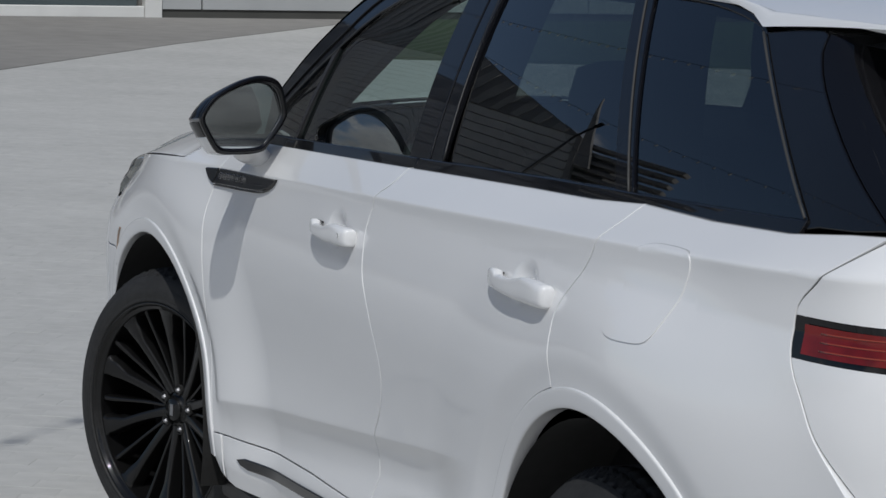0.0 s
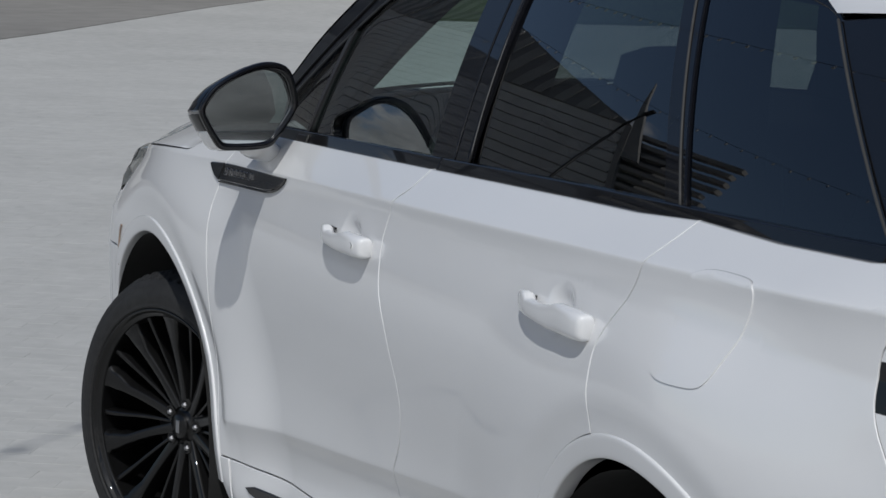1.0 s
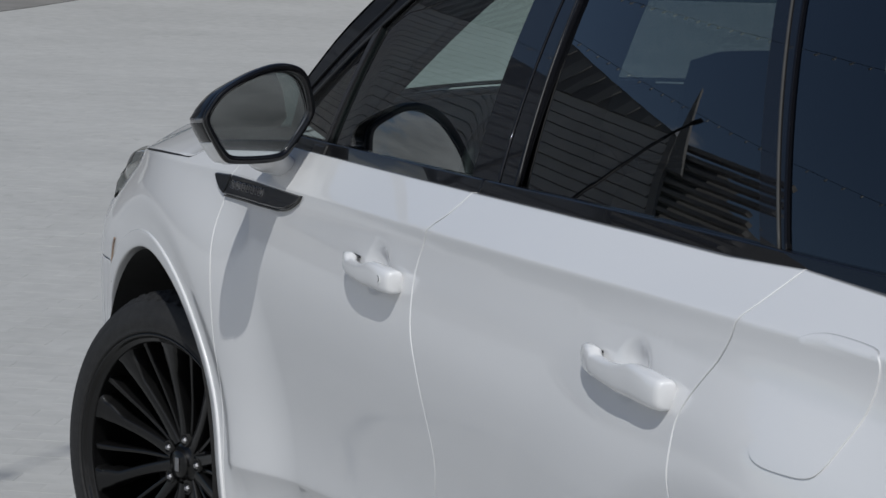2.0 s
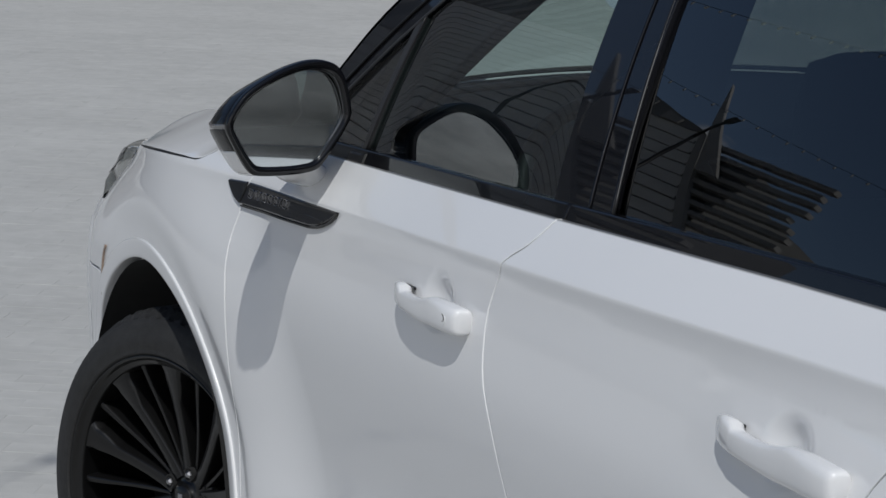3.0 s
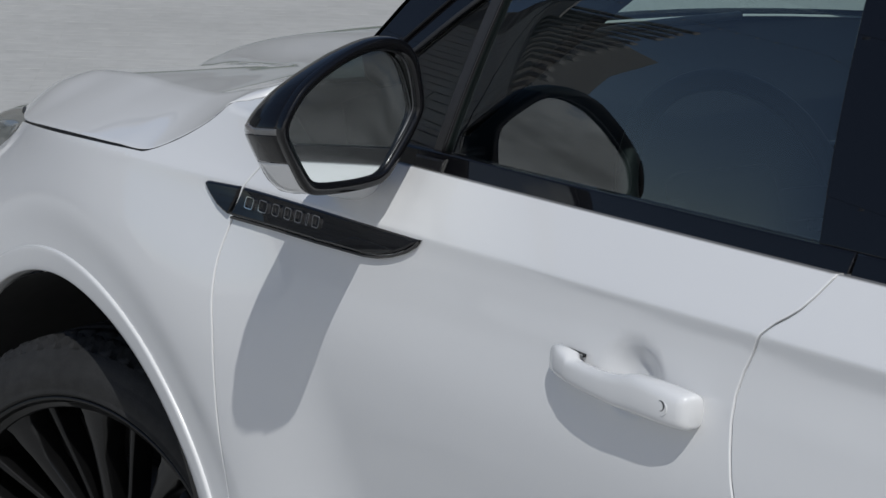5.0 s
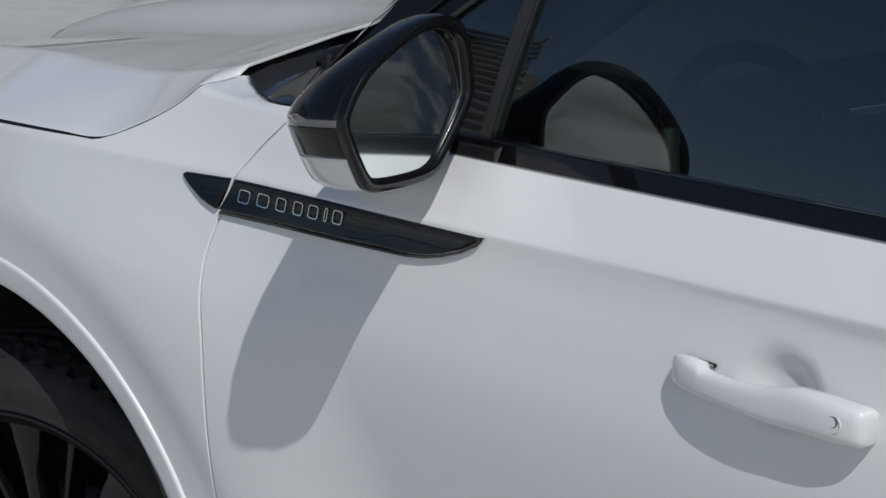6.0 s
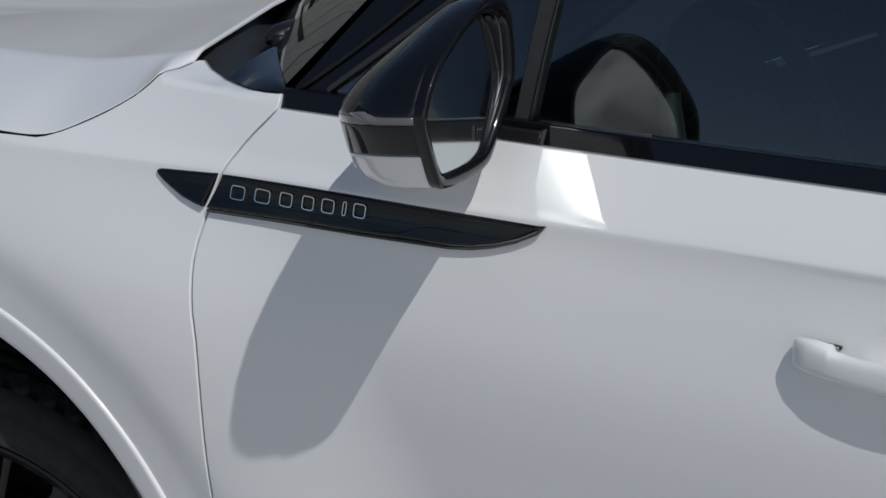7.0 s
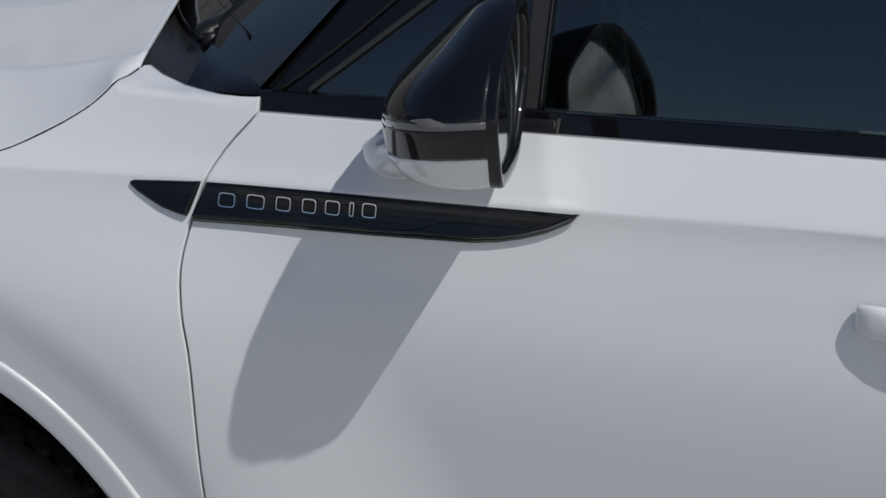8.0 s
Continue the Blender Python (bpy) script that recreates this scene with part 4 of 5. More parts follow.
# ---- wheels ----
def build_wheel(name, label, seed=0):
    w = new(name)
    w.parent = car
    tagged(w, label)
    R, W = 0.364, 0.118
    prof = [(0.262, -W + 0.02), (0.275, -W + 0.004), (0.30, -W - 0.004), (0.335, -W + 0.002), (0.355, -W + 0.014), (0.362, -W + 0.03)]
    for c in (-0.062, -0.022, 0.022, 0.062):
        prof += [(R, c - 0.006), (R - 0.007, c - 0.0045), (R - 0.007, c + 0.0045), (R, c + 0.006)]
    prof += [(0.3605, W - 0.044), (0.3555, W - 0.033), (0.3485, W - 0.0225), (0.3470, W - 0.0225), (0.3455, W - 0.0190), (0.336, W - 0.0110), (0.325, W - 0.0055), (0.3215, W - 0.0047), (0.319, W - 0.0023), (0.305, W + 0.0008), (0.294, W + 0.0010), (0.2885, W - 0.0005), (0.286, W + 0.0020), (0.283, W), (0.280, W - 0.004), (0.276, W - 0.02)]
    verts, faces = lathe(prof, n=360)
    for k, (r, o) in enumerate(prof):
        # slanted sipes over the shoulder
        if r > 0.347 and abs(o) > 0.045:
            for i in range(360):
                if (i + 2 * k) % 6 < 2:
                    x, y, z = verts[k * 360 + i]
                    verts[k * 360 + i] = (x * 0.984, y, z * 0.984)
    part("tyre", mesh_of("tyre", verts, faces), RUBBER, w, "black tyre with fine tread grooves")
    rim = part("rim", mesh_of("rim", *lathe([(0.276, W - 0.016), (0.2812, W - 0.006), (0.2800, W - 0.0015), (0.2765, W - 0.001), (0.2740, W - 0.0030), (0.2715, W - 0.0095), (0.2690, W - 0.0125), (0.2630, W - 0.0150), (0.2608, W - 0.0175), (0.2600, W - 0.0240), (0.2600, W - 0.06), (0.256, 0.0), (0.252, -0.08)])), RIM_BLACK, w, "gloss black alloy rim")
    part("brake_disc", mesh_of("brake_disc", *lathe([(0.0, 0.02), (0.06, 0.022), (0.08, 0.0), (0.165, 0.0), (0.165, -0.02), (0.0, -0.02)], n=48)), DARK_METAL, w)
    part("hub_back", mesh_of("hub_back", *lathe([(0.0, -0.06), (0.25, -0.06)], n=48)), LINER, w)
    part("hub", mesh_of("hub", *lathe([(0.0, 0.066), (0.026, 0.066), (0.030, 0.062), (0.031, 0.054), (0.040, 0.050), (0.060, 0.047), (0.070, 0.040), (0.074, 0.015)], n=48)), RIM_BLACK, w)

    def spoke(a0, a1, wide, flare):
        # a bar from the hub to the rim that swings from angle a0 to a1; a broad one opens into the rim
        verts, faces = [], []
        rows = 21
        for k in range(rows):
            u = k / (rows - 1)
            r = 0.044 + 0.2265 * u
            a = -radians(a0 + (a1 - a0) * soft(0.1, 0.9, u))
            y = 0.053 + 0.0475 * u ** 1.25
            h = 0.5 * wide * (1.0 - 0.14 * math.sin(math.pi * min(1.0, u / 0.8)))
            c, s = math.cos(a), math.sin(a)
            ahead, behind = (flare * (0.42 * max(0.0, min(1.0, (u - 0.66) / 0.18)) + 0.58 * soft(0.90, 1.0, u)), flare * (0.12 * max(0.0, min(1.0, (u - 0.72) / 0.12)) + 0.55 * soft(0.92, 1.0, u)))
            for t, d in ((-1, -0.040), (-0.97, -0.007), (-0.78, -0.0008), (-0.70, 0.0), (0.70, 0.0), (0.78, -0.0008), (0.97, -0.007), (1, -0.040)):
                q = t * (h + (ahead if t > 0 else behind))
                verts.append((r * c - q * s, y + d, r * s + q * c))
        for k in range(rows - 1):
            for i in range(7):
                q = k * 8 + i
                faces.append((q, q + 8, q + 9, q + 1))
        return mesh_of("spoke", verts, [f[::-1] for f in faces])

    broad, slim = spoke(0, 3, 0.029, 0.032), spoke(0, 2.5, 0.0115, 0.004)
    for k in range(10):
        o = part("spoke", broad, RIM_BLACK, w)
        o.matrix_basis = Matrix.Rotation(radians(36 * k + 15.5), 4, "Y")
        o = part("spoke", slim, RIM_BLACK, w)
        o.matrix_basis = Matrix.Translation((0, -0.007, 0)) @ Matrix.Rotation(radians(36 * k + 35), 4, "Y")
    nut = mesh_of("lug_nut", *lathe([(0.0, 0.0075), (0.0042, 0.0072), (0.0058, 0.0055), (0.0075, 0.0035), (0.0085, 0.001), (0.0088, -0.004)], n=6), False)
    seat_ring = mesh_of("nut_pocket", *lathe([(0.0, 0.001), (0.0105, 0.001), (0.0125, 0.0030), (0.0140, 0.0028), (0.0150, -0.006)], n=20))
    for k in range(5):
        a = radians(72 * k + 30)
        for name, me, mat, label in (("nut_pocket", seat_ring, LINER, "black nut pocket"), ("lug_nut", nut, LUG, "dull steel lug nut")):
            o = part(name, me, mat, w, label)
            o.location = (0.053 * math.cos(a), 0.0545, 0.053 * math.sin(a))
    bm = bmesh.new()
    box(bm, (-0.007, 0.065, -0.015), (0.007, 0.0685, 0.015), 0.001)
    part("cap_emblem", bm, LUG, w, "small grey emblem")
    return w


wheel = build_wheel("wheel", "gloss black multi-spoke alloy wheel, front one steered")
STEER = 21
WHEEL_SIZE = Matrix.Scale(1.057, 4)
wheel.matrix_basis = pose(2.725, 0.81, 0.35, 0, 0, STEER) @ WHEEL_SIZE
for x, y, rz in ((-0.008, 0.768, 0), (2.725, -0.80, 180 + STEER), (-0.008, -0.768, 180)):
    o = copy_thing(wheel, pose(x, y, 0.35, 0, 0, rz))
    o["label"] = "gloss black multi-spoke alloy wheel"

# ---- ground ----
GZ = -0.04
bm = bmesh.new()
bmesh.ops.create_grid(bm, x_segments=2, y_segments=2, size=2000)
ground = tagged(part("ground", bm, PAVING, None), "pale grey block paving", "ground", kind="structure")
ground.location.z = GZ

# ---- dark structure behind the gaps ----
def backing(name, x0, x1, z_lo, z_hi, depth, nx=60, nz=24):
    verts = []
    for i in range(nx + 1):
        x = x0 + (x1 - x0) * i / nx
        for j in range(nz + 1):
            z = z_lo(x) + (z_hi(x) - z_lo(x)) * j / nz
            verts.append((x, S(x, z) - depth, z))
    faces = [(i * (nz + 1) + j, i * (nz + 1) + j + 1, (i + 1) * (nz + 1) + j + 1, (i + 1) * (nz + 1) + j) for i in range(nx) for j in range(nz)]
    return mesh_of(name, verts, faces)


side("inner_frame", backing("inner_frame", 2.18, 0.53, lambda x: 0.27, lambda x: zb(x) - 0.01, 0.034), SATIN_BLACK)
side("inner_frame", backing("inner_frame", 0.53, -0.70, lambda x: 0.355 + math.sqrt(max(0.0, 0.50 ** 2 - x * x)) if abs(x) < 0.5 else 0.36, lambda x: zb(x) - 0.01, 0.034), SATIN_BLACK)
side("inner_frame", backing("inner_frame", 3.05, 2.19, lambda x: 0.355 + math.sqrt(max(0.0, 0.50 ** 2 - (x - 2.711) ** 2)), lambda x: min(zc(x), zb(x)) - 0.004 + 0.055 * soft(2.45, 2.36, x), 0.014), SATIN_BLACK)
# black strip set inside the bonnet's shut line in place of its shade
verts, faces = [], []
HOOD_GAP = [q for q in HOOD_EDGE if q[0] > 2.40]
for k, q in enumerate(HOOD_GAP):
    p = Vector((q[0], S(*q), q[1]))
    for off in ((0, -0.0030, -0.004), (0, -0.0060, 0.0024)):
        verts.append(p + Vector(off))
faces = [(2 * k, 2 * k + 1, 2 * k + 3, 2 * k + 2) for k in range(len(HOOD_GAP) - 1)]
side("hood_gutter", mesh_of("hood_gutter", verts, faces), SATIN_BLACK)


# ---- door handles ----
def door_handle(x_front, z, parent, stand=1.0, grow=1.0):
    def ring_line():
        verts, faces = [], []
        # along the handle: x, stand-off, half depth, half height, drop
        st = ((0.002, 0.004, 0.003, 0.008, 0.0), (0.0005, 0.007, 0.006, 0.0135, 0.0), (-0.004, 0.010, 0.009, 0.0160, 0.0), (-0.02, 0.013, 0.0115, 0.0172, 0.0), (-0.043, 0.0165, 0.0125, 0.0175, 0.0005),
              (-0.0475, 0.0175, 0.0120, 0.0145, 0.0030), (-0.065, 0.0205, 0.0110, 0.0142, 0.0030), (-0.09, 0.0230, 0.0105, 0.0146, 0.0030), (-0.12, 0.0245, 0.0105, 0.0160, 0.0022), (-0.145, 0.0245, 0.0110, 0.0185, 0.0005),
              (-0.165, 0.0235, 0.0125, 0.0209, -0.0025), (-0.178, 0.0225, 0.0138, 0.0221, -0.0040), (-0.205, 0.0200, 0.0160, 0.0219, -0.0036), (-0.230, 0.0170, 0.0175, 0.0212, -0.0030), (-0.249, 0.0142, 0.0168, 0.0203, -0.0026),
              (-0.2555, 0.0130, 0.0155, 0.0193, -0.0026), (-0.2585, 0.0118, 0.0135, 0.0173, -0.0026), (-0.2600, 0.0105, 0.0100, 0.0145, -0.0026))
        n = 28
        for dx, off, hy, hz, drop in st:
            x = x_front + dx * grow
            hz *= 0.4 + 0.6 * grow
            zz = z - 0.006 + 0.02 * (dx + 0.14) * 0.4 - drop
            y = S(x, zz) + off * stand
            for a, b in ellipse(hy, hz, n, 3.2):
                verts.append((x, y + a, zz + b))
        for k in range(len(st) - 1):
            for i in range(n):
                j = (i + 1) % n
                faces.append((k * n + i, (k + 1) * n + i, (k + 1) * n + j, k * n + j))
        faces += [tuple(range(n)), tuple((len(st) - 1) * n + i for i in range(n))[::-1]]
        return mesh_of("door_handle", verts, faces)
    h = part("door_handle", ring_line(), PAINT, parent, "white pull handle")
    bm = bmesh.new()
    xx = x_front - 0.046
    box(bm, (xx - 0.002, S(xx, z) + 0.0005, z + 0.0045), (xx, S(xx, z) + 0.0050, z + 0.0083), 0.0005, 1)
    box(bm, (xx, S(xx, z) + 0.0005, z + 0.0074), (x_front - 0.004, S(xx, z) + 0.0050, z + 0.0083), 0.0004, 1)
    part("gasket", bm, SATIN_BLACK, h, "thin black gasket")
    return h


hf = door_handle(1.478, 1.006, front_door)
door_handle(0.474, 1.027, rear_door, 0.82, 1.16)
zk = 1.003
verts, faces = lathe([(0.0, -0.0035), (0.006, -0.0028), (0.0080, -0.0004), (0.0088, 0.0002), (0.0095, -0.0015)], n=24)
key = part("key_cover", mesh_of("key_cover", verts, faces), PAINT, hf, "white round key cover")
key.location = (1.248, S(1.248, zk) + 0.0343, zk)
# dark ring that draws the shade of the key cover's dimple
shade_ring = part("key_slot", mesh_of("key_slot", *lathe([(0.0046, 0.0010), (0.0051, 0.0024), (0.0058, 0.0024), (0.0063, 0.0010)], n=24)), SEAL, hf, "dark ring standing in for shade round the key cover")
shade_ring.location = (1.249, S(1.248, zk) + 0.0322, zk + 0.002)

# ---- fuel flap ----
flap = bend([(-0.080, 1.130), (-0.092, 1.148), (-0.118, 1.159), (-0.160, 1.1635), (-0.243, 1.164), (-0.268, 1.157), (-0.273, 1.140), (-0.263, 1.10), (-0.244, 1.05), (-0.226, 1.013), (-0.202, 0.998), (-0.15, 0.993), (-0.096, 0.993), (-0.070, 1.004), (-0.060, 1.035), (-0.080, 1.130)], 3)[:-1]
part("fuel_flap", sheet("fuel_flap", flap, lambda x, z: (x, S(x, z) + 0.0023, z), IN_Y, 0.010, thick=0.004, lip=0.0010, gap=0.0002), PAINT, car, "white fuel flap")

# ---- side blade with lettering bars ----
BLADE_TOP = [(2.330, 1.047), (2.250, 1.053), (2.104, 1.059), (1.946, 1.064), (1.792, 1.0695)]
BLADE_LOW = [(1.805, 1.0625), (1.828, 1.0505), (1.856, 1.0405), (1.884, 1.0335), (1.914, 1.0292), (1.96, 1.0262), (2.032, 1.0225), (2.190, 1.0155), (2.248, 1.0135), (2.270, 1.0150), (2.290, 1.0200), (2.308, 1.0275), (2.3225, 1.0345)]


def proud(off):
    return lambda x, z: (x, S(x, z) + off, z)


def canted(off):
    """The blade's face leans back: its lower edge stands further out."""
    return lambda x, z: (x, S(x, z) + off - 0.005 + 0.13 * (1.0535 + 0.034 * (2.24 - x) - z), z)


front_piece = [(2.3310, 1.0400), (2.3335, 1.0430), (2.3325, 1.0455), (2.3285, 1.0472), (2.320, 1.0479), (2.246, 1.0533), (2.259, 1.0135)] + BLADE_LOW[9:]
rear_piece = [(2.240, 1.0535)] + BLADE_TOP[2:] + BLADE_LOW[:8] + [(2.2535, 1.0135)]
blade_f = side("side_blade", sheet("side_blade", front_piece, canted(0.008), IN_Y, 0.012, thick=0.024, lip=0.004), GLOSS_BLACK, front_wing, "gloss black ribbed side blade", twin=False)
blade = side("side_blade", sheet("side_blade", rear_piece, canted(0.008), IN_Y, 0.012, thick=0.024, lip=0.004), GLOSS_BLACK, front_door, "gloss black ribbed side blade with lettering", twin=False)
lip_line = [(1.797, 1.068), (1.805, 1.0612), (1.828, 1.0490), (1.856, 1.0390), (1.884, 1.0320), (1.914, 1.0277), (2.032, 1.0210), (2.190, 1.0140), (2.252, 1.0120)]
lip_in = [(x, z - 0.0032) for x, z in lip_line]
part("blade_lip", sheet("blade_lip", lip_line + lip_in[::-1], proud(0.006), IN_Y, 0.02, thick=0.006, lip=0.001), SEAL, blade, "grey lower edge")
for k in range(4):
    z0 = 1.0475 - 0.0075 * k
    rib = [(2.236 - 0.001 * k, z0 + 0.0015), (1.90 + 0.03 * k, z0 + 0.0135 - 0.001 * k), (1.90 + 0.03 * k, z0 + 0.0129 - 0.001 * k), (2.236 - 0.001 * k, z0 + 0.0009)]
    part("rib", sheet("rib", rib, canted(0.0092), IN_Y, 0.03, thick=0.002, lip=0.0002), GLOSS_BLACK, blade)
for k in range(3):
    z0 = 1.0425 - 0.0085 * k
    rib = [(2.312 - 0.014 * k, z0 + 0.0006), (2.252 + 0.002 * k, z0 + 0.0036), (2.252 + 0.002 * k, z0 + 0.0028), (2.312 - 0.014 * k, z0)]
    part("rib", sheet("rib", rib, canted(0.0092), IN_Y, 0.03, thick=0.002, lip=0.0002), GLOSS_BLACK, blade_f)
plate = bend([(2.04, 1.0255), (1.985, 1.031), (1.955, 1.0415), (1.935, 1.0455)], 3) + [(1.845, 1.0475), (1.868, 1.0385), (1.912, 1.0315)]
part("blade_inset", sheet("blade_inset", plate, canted(0.0095), IN_Y, 0.02, thick=0.003, lip=0.001), GLOSS_BLACK, blade, "smooth black inset")


def letter_bar(x0, x1, zc0):
    """An outlined bar in chrome, as the lettering shows."""
    verts, faces = [], []
    w, h, t = (x1 - x0) / 2, 0.0080, 0.0011
    cx = (x0 + x1) / 2
    w = w * 0.86
    n = 20
    for k in range(2):
        for (a, b) in ellipse(abs(w) - t * k, h - t * k, n, 5.0):
            for off in (0.0085, 0.0112):
                verts.append(canted(off)(cx + a, zc0 + b))
    for i in range(n):
        j = (i + 1) % n
        o0, o1, p0, p1 = 2 * i, 2 * j, 2 * n + 2 * i, 2 * n + 2 * j
        faces += [(o0 + 1, o1 + 1, p1 + 1, p0 + 1), (o0, o1, o1 + 1, o0 + 1), (p0, p0 + 1, p1 + 1, p1)]
    return mesh_of("lettering_bar", verts, faces, False)


for x0, x1 in ((2.2225, 2.1985), (2.188, 2.162), (2.1515, 2.130), (2.119, 2.099), (2.091, 2.070), (2.0605, 2.054), (2.046, 2.026)):
    part("lettering_bar", letter_bar(x0, x1, 1.0375 + (2.21 - (x0 + x1) / 2) * 0.05), CHROME, blade, "chrome outline bar")

# side marker on the bumper
mk = bend([(3.012, 0.812), (3.032, 0.79), (3.052, 0.745), (3.062, 0.70)], 3)
marker = [(x + 0.003, z) for x, z in mk] + [(x - 0.003, z - 0.002) for x, z in mk[::-1]]
side("side_marker", sheet("side_marker", marker, proud(0.004), IN_Y, 0.02, thick=0.012, lip=0.001), AMBER, label="thin amber side marker")

# ---- door mirror ----
FACE = [(1.031, 1.133), (1.050, 1.162), (1.066, 1.190), (1.0735, 1.206), (1.0715, 1.220), (1.058, 1.242), (1.036, 1.266), (0.985, 1.2935), (0.945, 1.307), (0.918, 1.311), (0.894, 1.309), (0.872, 1.301), (0.857, 1.283), (0.849, 1.255), (0.8435, 1.226), (0.8445, 1.214), (0.858, 1.190), (0.8945, 1.142), (0.906, 1.132), (0.925, 1.1275), (0.96, 1.1255), (1.015, 1.127)]
for _ in range(2):
    # round the corners off
    FACE = [tuple(Vector(a).lerp(Vector(b), w)) for a, b in zip(FACE, FACE[1:] + FACE[:1]) for w in (0.25, 0.75)]
FACE = [tuple(q) for q in curve_through(FACE, 0.008)]
MC = (0.950, 1.215)


def face_point(y, z, back=0.0):
    return Vector((1.844 + (1.031 - y) * 0.20 + back, y, z))


def mirror_shell():
    verts, faces = [], []
    n = len(FACE)
    rows = ((0.0, 1.0), (0.012, 1.015), (0.04, 1.03), (0.07, 1.015), (0.10, 0.94), (0.125, 0.83), (0.145, 0.66), (0.157, 0.43), (0.163, 0.19))
    for d, s in rows:
        for y, z in FACE:
            deep = d * (0.84 - 0.36 * soft(1.20, 1.31, MC[1] + (z - MC[1]) * s))
            p = face_point(MC[0] + (y - MC[0]) * (s + (0.06 * math.sin(math.pi * d / 0.163) if y > MC[0] else 0)), MC[1] + (z - MC[1]) * (s * 0.75 + 0.25 if z < MC[1] else s), deep)
            p.z -= d * 0.10
            verts.append(p)
    for k in range(len(rows) - 1):
        for i in range(n):
            j = (i + 1) % n
            faces.append((k * n + i, k * n + j, (k + 1) * n + j, (k + 1) * n + i))
    faces.append(tuple((len(rows) - 1) * n + i for i in range(n)))
    return verts, faces


def cut(verts, faces, z0, z1):
    bm = bmesh.new()
    vs = [bm.verts.new(v) for v in verts]
    for f in faces:
        bm.faces.new([vs[i] for i in f])
    for z, up in ((z0, False), (z1, True)):
        if z is None:
            continue
        bmesh.ops.bisect_plane(bm, geom=bm.verts[:] + bm.edges[:] + bm.faces[:], plane_co=(1.9, 0.95, z), plane_no=(0.13, -0.10, 1), clear_outer=up, clear_inner=not up)
    bmesh.ops.recalc_face_normals(bm, faces=bm.faces[:])
    bmesh.ops.solidify(bm, geom=bm.faces[:], thickness=0.003)
    return bm


mirror = new("door_mirror")
mirror.parent = car
tagged(mirror, "gloss black door mirror with white base")
mv, mf = mirror_shell()
part("mirror_cap", cut(mv, mf, 1.193, None), GLOSS_BLACK, mirror, "gloss black mirror cap", True)
part("turn_signal", cut(mv, mf, 1.1845, 1.1925), SIGNAL, mirror, "thin clear turn-signal strip", True)
part("mirror_skirt", cut(mv, mf, 1.150, 1.184), GLOSS_BLACK, mirror, "gloss black lower shell", True)
part("mirror_bottom", cut(mv, mf, None, 1.1495), PAINT, mirror, "white mirror underside", True)
# the signal's tip stands proud on the outer corner
verts, faces = sweep(bend([(1.856, 1.0700, 1.2015), (1.872, 1.0745, 1.2035), (1.890, 1.0768, 1.2050), (1.906, 1.0755, 1.2055), (1.922, 1.0700, 1.2045)], 3),
                     lambda k, u: ellipse(0.0004 + 0.0058 * math.sin(math.pi * (0.15 + 0.85 * u) ** 0.8), 0.0004 + 0.0085 * math.sin(math.pi * (0.25 + 0.75 * u) ** 0.7), 14))
part("turn_signal", mesh_of("turn_signal", verts, faces), SIGNAL_TIP, mirror, "clear turn-signal tip")


def within(y, z, s):
    """The outline drawn in round the mirror's middle, more above and below than at the sides."""
    return MC[0] + (y - MC[0]) * s, MC[1] + (z - MC[1]) * (1 - (1 - s) * 1.45)


def frame_ring(inner, outer):
    """The bezel between two outlines round the mirror's middle."""
    verts, faces = [], []
    n = len(FACE)
    for s, b in ((outer, 0.004), (outer, -0.006), (outer - 0.012, -0.010), (0.5 * (inner + outer), -0.010), (inner + 0.016, -0.008), (inner + 0.004, -0.002), (inner + 0.004, 0.010)):
        for y, z in FACE:
            verts.append(face_point(*within(y, z, s), b))
    for k in range(6):
        for i in range(n):
            j = (i + 1) % n
            faces.append((k * n + i, (k + 1) * n + i, (k + 1) * n + j, k * n + j))
    return mesh_of("bezel", verts, faces)


part("bezel", frame_ring(0.888, 1.008), GLOSS_BLACK, mirror, "gloss black bezel")
# slightly convex mirror glass
verts, faces = [], []
n = len(FACE)
for s in (0.895, 0.80, 0.68, 0.55, 0.42, 0.28, 0.14):
    for y, z in FACE:
        y, z = MC[0] + (y - MC[0]) * s, within(y, z, 0.895)[1] * s / 0.895 + MC[1] * (1 - s / 0.895)
        verts.append(face_point(y, z, 0.0025 + 0.078 * (z - MC[1]) + (0.3 * (y - MC[0]) ** 2 + (z - MC[1]) ** 2) / 7.0))
faces = [(k * n + i, k * n + (i + 1) % n, (k + 1) * n + (i + 1) % n, (k + 1) * n + i) for k in range(6) for i in range(n)] + [tuple(6 * n + i for i in range(n))]
part("mirror_pane", mesh_of("mirror_pane", verts, faces), MIRROR, mirror, "mirror glass reflecting sky and door")
verts, faces = [], []
n = len(FACE)
for s, b in ((0.892, 0.0), (0.885, -0.0005), (0.882, 0.002)):
    for y, z in FACE:
        verts.append(face_point(*within(y, z, s), b))
faces = [(k * n + i, (k + 1) * n + i, (k + 1) * n + (i + 1) % n, k * n + (i + 1) % n) for k in range(2) for i in range(n)]
part("pane_edge", mesh_of("pane_edge", verts, faces), DARK_METAL, mirror, "grey glass edge")
foot = [(2.022, 0.800, 1.108), (2.007, 0.850, 1.102), (1.991, 0.880, 1.104), (1.967, 0.906, 1.120), (1.945, 0.924, 1.148)]
verts, faces = sweep(bend(foot, 5), lambda k, u: ellipse(0.059 - 0.017 * u, 0.028 - 0.007 * math.sin(math.pi * u), 20, 2.4))
part("mirror_foot", mesh_of("mirror_foot", verts, faces), PAINT, mirror, "white mirror foot")
